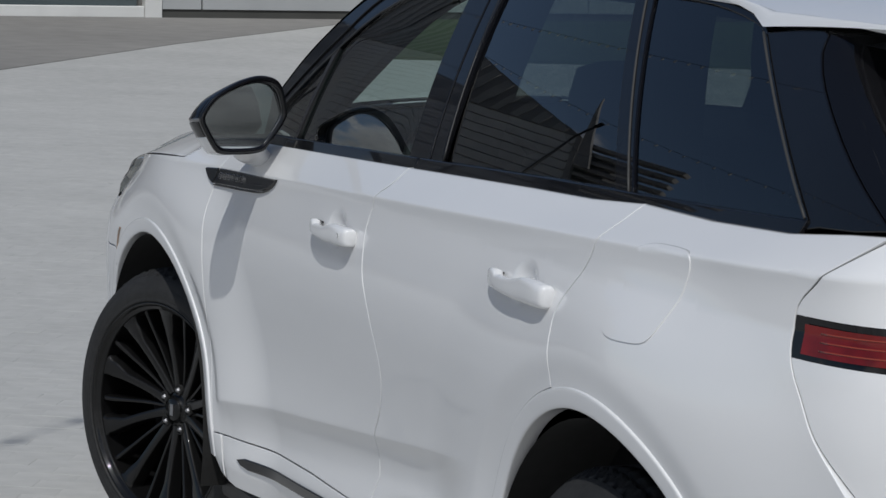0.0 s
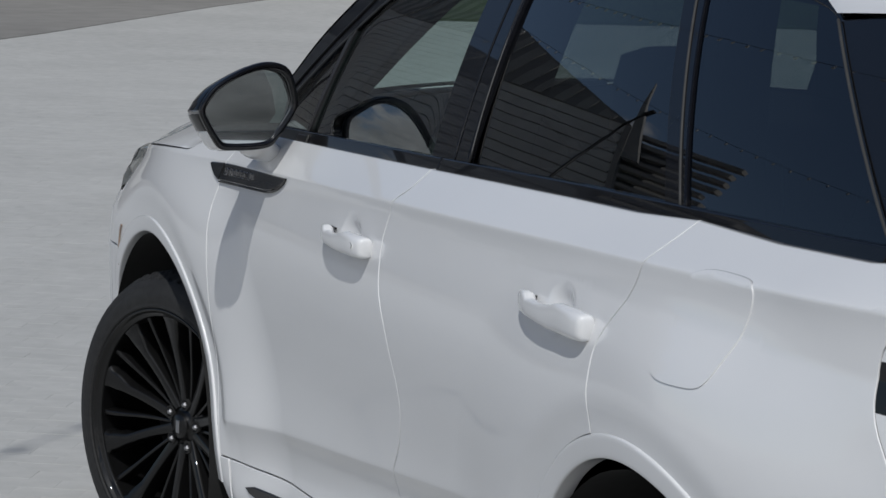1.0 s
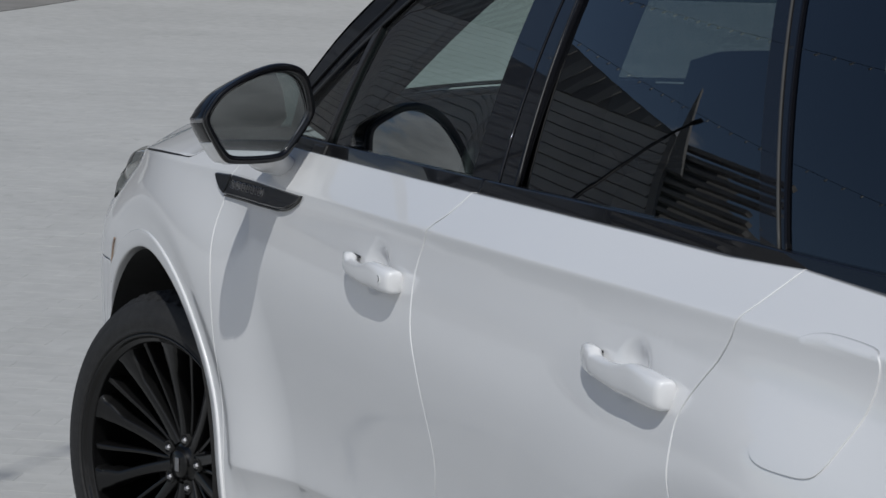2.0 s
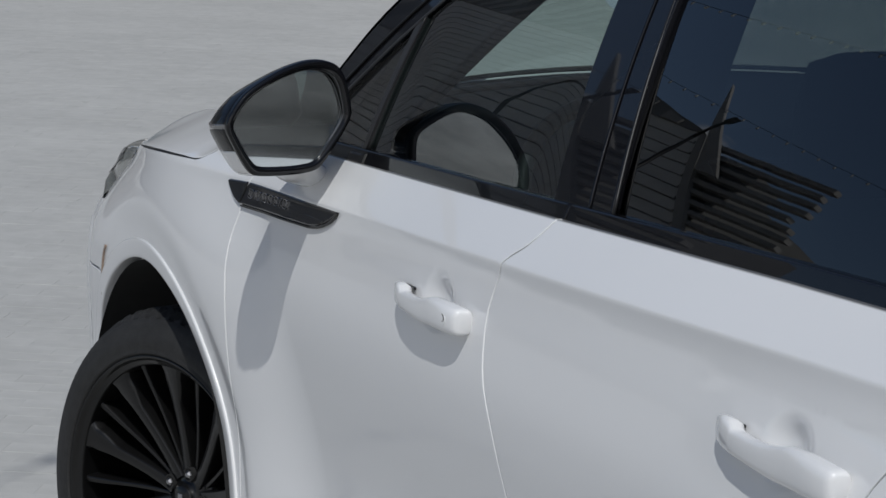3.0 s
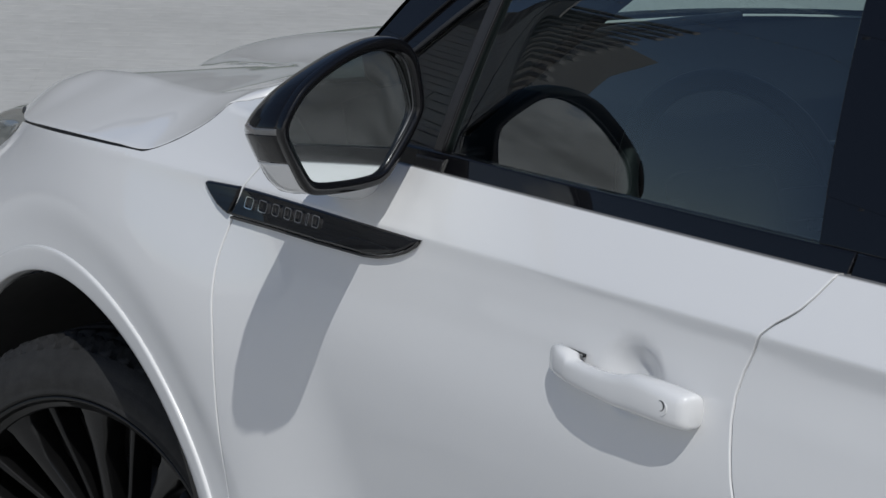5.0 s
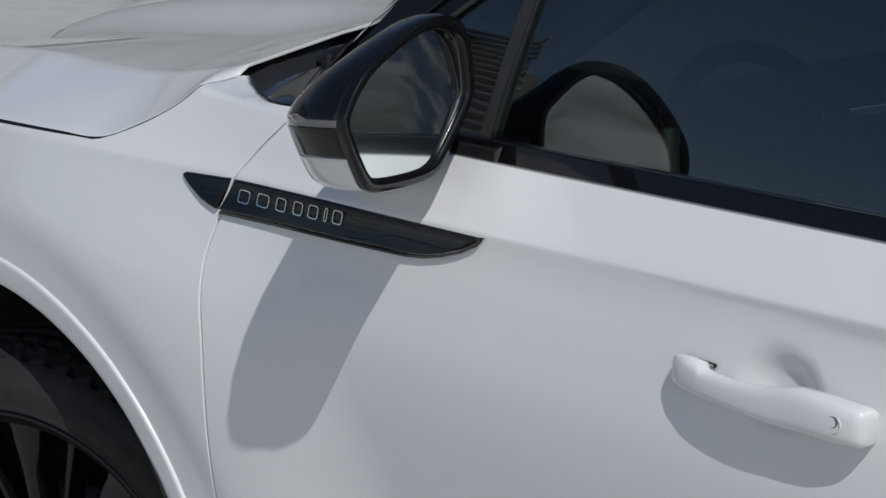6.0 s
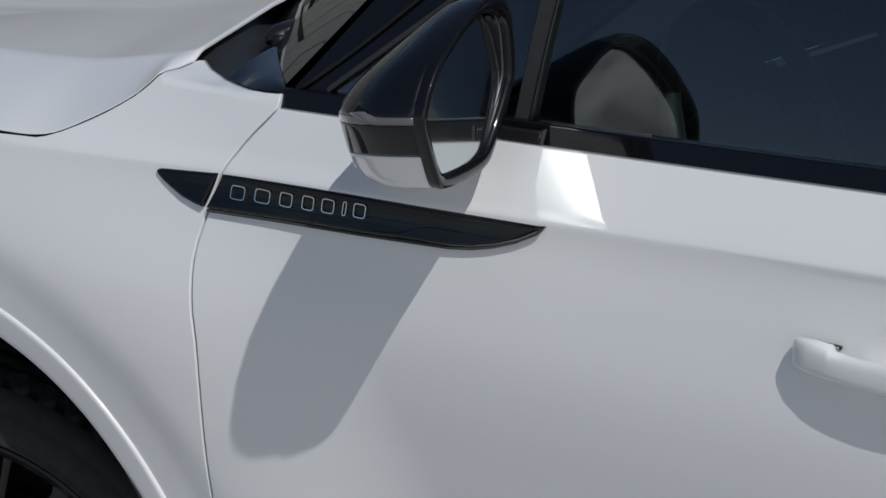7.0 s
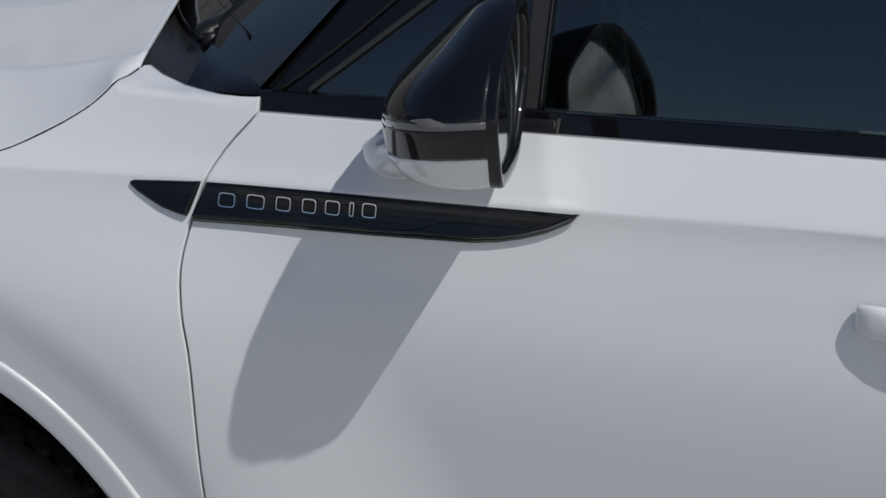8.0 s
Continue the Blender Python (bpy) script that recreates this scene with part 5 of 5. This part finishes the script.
twin = copy_thing(mirror, pose(0, 0, 0))
twin.scale = (1, -1, 1)

# ---- cabin ----
bm = bmesh.new()
box(bm, (0.0, -0.74, 0.30), (2.35, 0.74, 0.36), 0.01)
part("cabin_floor", bm, CABIN, car)


def door_card(x0, x1):
    verts, faces = [], []
    for i in range(13):
        x = x0 + (x1 - x0) * i / 12
        for z, d in ((0.36, 0.14), (0.8, 0.12), (0.98, 0.11), (1.08, 0.10), (zb(x) + 0.004, 0.085), (zb(x) + 0.006, 0.065)):
            verts.append((x, min(S(x, min(z, zc(x))), yb(x) + 0.03) - d, z))
    for i in range(12):
        for k in range(5):
            faces.append((i * 6 + k, i * 6 + k + 1, (i + 1) * 6 + k + 1, (i + 1) * 6 + k))
    return mesh_of("door_card", verts, faces)


side("door_card", door_card(2.18, 1.11), CABIN)
side("door_card", door_card(1.10, 0.1), CABIN)
side("door_card", door_card(0.09, -0.68), CABIN)
# headliner and rear closing wall
verts = [(roof(u / 6, v / 10)[0], roof(u / 6, v / 10)[1] * 0.97, roof(u / 6, v / 10)[2] - 0.03) for u in range(-6, 7) for v in range(11)]
faces = [(i * 11 + j, i * 11 + j + 1, (i + 1) * 11 + j + 1, (i + 1) * 11 + j) for i in range(12) for j in range(10)]
part("headliner", mesh_of("headliner", verts, faces), LEATHER, car)
verts, faces = [], []
for i in range(13):
    y = -0.72 + 1.44 * i / 12
    for x, z, w in ((2.16, 0.55, 1.0), (2.02, 0.95, 1.0), (1.90, 1.04, 1.0), (1.92, 1.09, 1.0), (2.05, 1.13, 1.03), (2.28, 1.165, 1.05), (2.60, 1.19, 1.0)):
        verts.append((min(x, screen(min(1.0, abs(y * w) / 0.829), 0.05).x - 0.012), y * w, z))
faces = [(i * 7 + k, i * 7 + k + 1, (i + 1) * 7 + k + 1, (i + 1) * 7 + k) for i in range(12) for k in range(6)]
part("dashboard", mesh_of("dashboard", verts, faces), CABIN, car, "dark padded dashboard")


def seat(x, y, wide, name="seat"):
    s = new(name)
    s.parent = car
    tagged(s, "grey leather car seat with headrest")
    bm = bmesh.new()
    box(bm, (-0.25, -wide / 2, 0.48), (0.27, wide / 2, 0.66), 0.06, 4)
    part("cushion", bm, LEATHER, s, smooth=True)
    verts, faces = sweep([(-0.20, 0, 0.58), (-0.25, 0, 0.75), (-0.31, 0, 0.95), (-0.37, 0, 1.10), (-0.395, 0, 1.18)],
                         lambda k, u: [(a * (1 - 0.16 * u * u), b * (1 - 0.25 * u)) for a, b in ellipse(wide / 2, 0.085, 24, 3.5)])
    part("backrest", mesh_of("backrest", verts, faces), LEATHER, s)
    verts, faces = sweep([(-0.395, 0, 1.20), (-0.40, 0, 1.23), (-0.41, 0, 1.32), (-0.415, 0, 1.385), (-0.412, 0, 1.40)],
                         lambda k, u: [(a * (0.8, 1, 1, 0.9, 0.6)[k], b * (0.7, 1, 1, 0.8, 0.4)[k]) for a, b in ellipse(0.135, 0.055, 20, 3)])
    part("headrest", mesh_of("headrest", verts, faces), LEATHER, s)
    s.location = (x, y, 0)
    return s


seat(1.45, 0.345, 0.54)
seat(1.45, -0.345, 0.54)
for y in (0.36, 0.0, -0.36):
    seat(0.42, y, 0.40)
wheel_at = Matrix.Translation((1.83, 0.37, 1.06)) @ Euler((0, radians(-64), 0)).to_matrix().to_4x4()
ring = [(0.178 * math.cos(2 * math.pi * k / 48), 0.178 * math.sin(2 * math.pi * k / 48), 0) for k in range(48)]
verts, faces = [], []
for k in range(48):
    a = 2 * math.pi * k / 48
    for p, q in ellipse(0.0155, 0.0155, 10):
        verts.append(((0.178 + p) * math.cos(a), (0.178 + p) * math.sin(a), q))
faces = [(k * 10 + i, k * 10 + (i + 1) % 10, ((k + 1) % 48) * 10 + (i + 1) % 10, ((k + 1) % 48) * 10 + i) for k in range(48) for i in range(10)]
steer = part("steering_wheel", mesh_of("steering_wheel", verts, faces), LEATHER, car, "dark steering wheel")
steer.matrix_basis = wheel_at
bm = bmesh.new()
box(bm, (-0.075, -0.085, -0.05), (0.06, 0.085, 0.0), 0.02, 3)
box(bm, (-0.025, -0.172, -0.02), (0.02, 0.172, -0.005), 0.005)
box(bm, (-0.172, -0.02, -0.02), (-0.02, 0.02, -0.005), 0.005)
part("wheel_boss", bm, CABIN, steer, smooth=True)
bm = bmesh.new()
box(bm, (1.94, -0.16, 0.98), (1.96, 0.14, 1.11), 0.008)
part("centre_screen", bm, GLOSS_BLACK, car, "dark centre display")

# ---- road, lawn, building ----
def flat(name, pts, mat, z):
    bm = bmesh.new()
    top = [bm.verts.new((x, y, z)) for x, y in pts]
    bm.faces.new(top)
    ext = bmesh.ops.extrude_face_region(bm, geom=bm.faces[:])
    for v in ext["geom"]:
        if isinstance(v, bmesh.types.BMVert):
            v.co.z -= 0.03
    bmesh.ops.recalc_face_normals(bm, faces=bm.faces[:])
    return part(name, bm, mat, None)


dark = flat("road", [(17.2, 0.7), (22.3, -3.15), (26.8, -6.2), (31.9, -10.1), (33.2, -11.2), (33.2, 30), (17.2, 30)], DARK_PAVING, GZ + 0.006)
tagged(dark, "dark grey asphalt lane beyond the pale paving", "road", kind="structure")
lawn = flat("lawn", [(24.15, -7.85), (33.0, -11.7), (33.0, -60), (10, -60), (14.0, -14), (22.6, -11.5)], GRASS, GZ + 0.03)
tagged(lawn, "mown green lawn beyond the paving", "lawn", kind="structure")

BX, BY, BH = 33.3, -3.0, 11.0
hall = thing("hall_building", "large grey-brown clad hall with a finned parapet and slatted wing", "building", (BX, BY, GZ))


def slab(name, lo, hi, mat, bevel=0.01, label=""):
    bm = bmesh.new()
    box(bm, Vector(lo) - Vector((BX, BY, GZ)), Vector(hi) - Vector((BX, BY, GZ)), bevel, 1)
    return part(name, bm, mat, hall, label)


# walls built of long cladding boards with recessed joints
slab("wall", (BX + 0.10, -40, GZ), (BX + 20, BY - 0.1, BH), FACADE_DARK, 0, "dark backing behind the cladding")
course = 0.55
rows = int((BH - 1.2) / course)
for k in range(rows):
    z0 = 1.2 + k * course
    slab("cladding_board", (BX, -40, z0 + 0.03), (BX + 0.09, BY, z0 + course), HALL_CLAD, 0.008)
    slab("cladding_board", (BX, BY - 0.09, z0 + 0.03), (BX + 20, BY, z0 + course), HALL_CLAD, 0.008)
slab("plinth", (BX - 0.05, -40, GZ), (BX + 0.08, -7.88, 0.075), PLINTH, 0, "dark recessed plinth")
slab("plinth", (BX - 0.09, -7.62, GZ), (BX + 0.08, BY, 0.12), WHITE_STONE, 0.01, "pale stone plinth")
for y0, y1 in ((-8.45, -7.88), (-11.45, -8.47), (-14.45, -11.47), (-17.45, -14.47), (-40, -17.47)):
    slab("wall_panel", (BX - 0.075, y0, 0.08), (BX + 0.08, y1, 1.2), WALL_GREY, 0.005, "grey lower wall panel")
slab("corner_post", (BX - 0.10, -7.87, GZ), (BX + 0.08, -7.625, 3.0), WHITE_STONE, 0.005, "pale corner post")
pane = material("shop_glass", (0.05, 0.07, 0.075), 0.05, coat=1.0)
for k in range(2):
    y0 = -7.55 + 2.8 * k
    slab("window", (BX - 0.03, y0 + 0.03, 0.12), (BX + 0.08, min(y0 + 2.77, BY - 0.3), 1.2), pane, 0.004, "dark lobby glazing")
slab("roof", (BX - 0.3, -40, BH), (BX + 20, BY, BH + 0.5), FACADE_DARK, 0.02, "dark roof edge")
# the wing: a long wall that runs towards the plaza, boards first, then open slats
WING = Matrix.Translation((32.5 - BX, 9.0 - BY, 0)) @ Matrix.Rotation(math.atan2(0.329, -0.944), 4, "Z")
WING_TOP, CORNER_AT, WING_END = 9.45, 6.6, 10.6


def wing_box(name, s0, s1, n0, n1, z0, z1, mat, bevel=0.01, label=""):
    """s along the wall, n out from it towards the plaza, z up from the ground."""
    bm = bmesh.new()
    box(bm, (s0, n0, z0), (s1, n1, z1), bevel, 1)
    o = part(name, bm, mat, hall, label)
    o.matrix_basis = WING
    return o


wing_box("wall", -32, CORNER_AT - 0.4, -8, -0.10, 0, WING_TOP, FACADE_DARK, 0, "dark backing behind the cladding")
wing_box("wall", CORNER_AT - 0.4, WING_END - 2.2, -1.6, -0.55, 0, WING_TOP - 0.3, FACADE_DARK, 0, "dark wall behind the slats")
rng = random.Random(11)
course = 0.36
for k in range(int(WING_TOP / course)):
    z1 = WING_TOP - k * course
    # the boards end on a slanting line
    end = CORNER_AT + 0.30 * k
    cuts = [-32, -20, -8, end] if k < 9 else [-32, -20, -8, -1.4 + rng.uniform(-0.5, 0.5), 1.6 + rng.uniform(-0.6, 0.6), 4.2 + rng.uniform(-0.5, 0.5), end]
    for a, b in zip(cuts, cuts[1:]):
        wing_box("cladding_board", a, b - 0.05, -0.09, rng.uniform(-0.01, 0.02), z1 - course + 0.035, z1, FACADE_LIT, 0.008)
# open slats past the boards, their ends stepping back
for k in range(30):
    z1 = WING_TOP - 0.06 - k * 0.31
    wing_box("slat", CORNER_AT + 0.30 * (k * 0.31 / course) + 0.05, WING_END + 0.045 * k + rng.uniform(-0.22, 0.22), -0.30, -0.05, z1 - 0.14, z1, FIN, 0.01)
# straight trim over the ends of the boards
bm = bmesh.new()
fall = WING_TOP * 0.30 / course
loops = [[bm.verts.new((q, n, z)) for q, z in ((CORNER_AT - 0.20, WING_TOP), (CORNER_AT + 0.04, WING_TOP), (CORNER_AT + 0.04 + fall, 0), (CORNER_AT - 0.20 + fall, 0))] for n in (0.055, -0.10)]
bm.faces.new(loops[0])
bm.faces.new(loops[1][::-1])
for i in range(4):
    bm.faces.new((loops[0][i - 1], loops[0][i], loops[1][i], loops[1][i - 1]))
bmesh.ops.recalc_face_normals(bm, faces=bm.faces[:])
part("corner_trim", bm, FIN, hall, "grey slanting corner trim").matrix_basis = WING
# tapering parapet with upright fins


def parapet_top(q):
    return WING_TOP + 0.10 + 0.215 * max(0.0, CORNER_AT - 0.4 - q)


bm = bmesh.new()
outer = [(-32, WING_TOP), (CORNER_AT - 0.4, WING_TOP), (CORNER_AT - 0.2, parapet_top(CORNER_AT - 0.2)), (-32, parapet_top(-32))]
loops = [[bm.verts.new((q, n, z)) for q, z in outer] for n in (0.05, -0.25)]
bm.faces.new(loops[0])
bm.faces.new(loops[1][::-1])
for i in range(4):
    bm.faces.new((loops[0][i - 1], loops[0][i], loops[1][i], loops[1][i - 1]))
bmesh.ops.recalc_face_normals(bm, faces=bm.faces[:])
part("parapet", bm, FACADE_DARK, hall, "dark tapering parapet").matrix_basis = WING
q = CORNER_AT - 0.9
while q > -30:
    wide = rng.uniform(0.42, 0.72)
    bm = bmesh.new()
    v = [bm.verts.new((x, n, z)) for n in (0.054, 0.10) for x, z in ((q, WING_TOP + 0.02), (q - wide, WING_TOP + 0.02), (q - wide, parapet_top(q - wide) - 0.03), (q, parapet_top(q) - 0.03))]
    for f in ((0, 1, 2, 3), (7, 6, 5, 4), (0, 4, 5, 1), (1, 5, 6, 2), (2, 6, 7, 3), (3, 7, 4, 0)):
        bm.faces.new([v[i] for i in f])
    bmesh.ops.recalc_face_normals(bm, faces=bm.faces[:])
    part("parapet_fin", bm, FIN, hall, "grey-brown upright fin").matrix_basis = WING
    q -= wide + rng.uniform(0.45, 0.75)
# leaning blade at the end of the boards
bm = bmesh.new()
v = [bm.verts.new((x, n, z)) for n in (0.10, 0.22) for x, z in ((5.3, 11.2), (7.75, 8.3), (8.35, 8.3))]
for f in ((0, 1, 2), (5, 4, 3), (0, 3, 4, 1), (1, 4, 5, 2), (2, 5, 3, 0)):
    bm.faces.new([v[i] for i in f])
bmesh.ops.recalc_face_normals(bm, faces=bm.faces[:])
part("corner_blade", bm, FIN, hall, "pointed leaning blade at the corner").matrix_basis = WING


# ---- street lamps before the building ----
def street_lamp(x, y, reach):
    f = thing("street_lamp", "tall dark street lamp with a slim reaching arm", "street lamp", (x, y, GZ), "street lamps before the hall")
    part("pole", mesh_of("pole", *sweep([(0, 0, 0), (0, 0, 0.5), (0, 0, 0.55), (0, 0, 4), (0, 0, 7.45)], lambda k, u: ellipse((0.10, 0.10, 0.06, 0.05, 0.04)[k], (0.10, 0.10, 0.06, 0.05, 0.04)[k], 12))), SATIN_BLACK, f)
    d = Vector((*reach, 0))
    arm = part("arm", mesh_of("arm", *tube(bend([(0, 0, 7.35), tuple(d * 0.15 + Vector((0, 0, 7.52))), tuple(d * 0.5 + Vector((0, 0, 7.62))), tuple(d + Vector((0, 0, 7.66)))], 4), 0.035, 8)), SATIN_BLACK, f)
    bm = bmesh.new()
    box(bm, (-0.28, -0.06, -0.03), (0.28, 0.06, 0.02), 0.02, 2)
    head = part("lamp_head", bm, SATIN_BLACK, f, "flat dark lamp head")
    head.matrix_basis = Matrix.Translation(d + Vector((0, 0, 7.66))) @ Matrix.Rotation(math.atan2(d.y, d.x), 4, "Z")
    return f


street_lamp(20.27, 8.56, (-1.25, -0.42))
street_lamp(25.85, 2.75, (-1.2, 0.0))

# ---- festoon lights ----


def festoon(mid, half, sag, along):
    f = thing("festoon_lights", "black festoon cable with small hanging bulbs", "string lights", tuple(mid), "festoon lights over the plaza")
    along = Vector((*along, 0)).normalized()
    pts = []
    n = int(2 * half / 0.41)
    for k in range(n + 1):
        d = -half + 2 * half * k / n
        pts.append(along * d + Vector((0, 0, sag * ((d / half) ** 2))))
    part("cable", mesh_of("cable", *tube(pts, 0.006, 6)), SATIN_BLACK, f)
    me = mesh_of("bulb", *sweep([(0, 0, 0.0), (0, 0, -0.03), (0, 0, -0.045), (0, 0, -0.075), (0, 0, -0.095)], lambda k, u: ellipse((0.012, 0.016, 0.028, 0.030, 0.010)[k], (0.012, 0.016, 0.028, 0.030, 0.010)[k], 8)))
    for p in pts:
        o = part("bulb", me, bulb_mat, f)
        o.location = p
    return f


bulb_mat = material("bulb_glass", (0.35, 0.36, 0.35), 0.2, coat=0.5)
festoon((-0.74, 3.41, 8.0), 41.7, 1.5, (0.71, -0.71))
festoon((22.0, 6.3, 9.6), 20, 0.9, (0.96, -0.27))
festoon((24.3, 10.2, 9.6), 20, 0.9, (0.80, -0.6))

# ---- block paving: each block its own near the car's nose, the rest joined ----
def paver_material(name, one):
    m = material(name, (0.43, 0.425, 0.405), 0.85, vary=0.08, scale=14, bump=0.35, bump_scale=220)
    t = m.node_tree
    b = t.nodes["Principled BSDF"]
    src = b.inputs["Base Color"].links[0].from_socket
    if one:
        rnd = t.nodes.new("ShaderNodeObjectInfo").outputs["Random"]
    else:
        rnd = t.nodes.new("ShaderNodeNewGeometry").outputs["Random Per Island"]
    r = t.nodes.new("ShaderNodeMapRange")
    r.inputs[3].default_value, r.inputs[4].default_value = 0.975, 1.025
    k = t.nodes.new("ShaderNodeVectorMath")
    k.operation = "SCALE"
    t.links.new(rnd, r.inputs[0])
    t.links.new(src, k.inputs[0])
    t.links.new(r.outputs[0], k.inputs["Scale"])
    t.links.new(k.outputs[0], b.inputs["Base Color"])
    return m


PAVER_ONE, PAVER_MANY = paver_material("paver", True), paver_material("pavers", False)
L, W, HGT, C = 0.1994, 0.0994, 0.0005, 0.0007
px, py = L / 2, W / 2
block_v = [(-px, -py, -0.01), (px, -py, -0.01), (px, py, -0.01), (-px, py, -0.01), (-px, -py, HGT - C * 0.6), (px, -py, HGT - C * 0.6), (px, py, HGT - C * 0.6), (-px, py, HGT - C * 0.6),
           (-px + C, -py + C, HGT), (px - C, -py + C, HGT), (px - C, py - C, HGT), (-px + C, py - C, HGT)]
block_f = [(8, 9, 10, 11), (4, 5, 9, 8), (5, 6, 10, 9), (6, 7, 11, 10), (7, 4, 8, 11), (0, 1, 5, 4), (1, 2, 6, 5), (2, 3, 7, 6), (3, 0, 4, 7)]
block_me = mesh_of("paver", block_v, block_f, False)
block_me.materials.append(PAVER_ONE)
turn = Matrix.Rotation(radians(60), 4, "Z")
rng = random.Random(4)
joined_v, joined_f = [], []
singles = 0
for j in range(-190, 260):
    for i in range(-110, 110):
        a, b = i * 0.2 + (0.1 if j % 2 else 0), j * 0.1
        q = turn @ Vector((a, b, 0))
        x, y = q.x + 5.0, q.y
        if not (-5.5 < x < 19 and -6.5 < y < 5.5) or (x > 15 and (x - 17.2) * 3.85 + (y - 0.7) * 5.1 > -0.5):
            continue
        lift, tip = rng.uniform(-0.0004, 0.0004), (rng.uniform(-0.2, 0.2), rng.uniform(-0.2, 0.2))
        if 3.1 < x < 5.7 and -0.25 < y < 1.4 and singles < 300:
            o = new("paver", block_me)
            o.parent = ground
            o.matrix_basis = pose(x, y, lift, tip[0], tip[1], 60)
            singles += 1
        else:
            m = pose(x, y, GZ + lift, tip[0], tip[1], 60)
            base = len(joined_v)
            joined_v += [m @ Vector(v) for v in block_v]
            joined_f += [tuple(base + k for k in f) for f in block_f]
me = mesh_of("block_paving", joined_v, joined_f, False)
tagged(part("block_paving", me, PAVER_MANY, None), "pale grey concrete paving blocks laid in courses", "paving", kind="stuff")
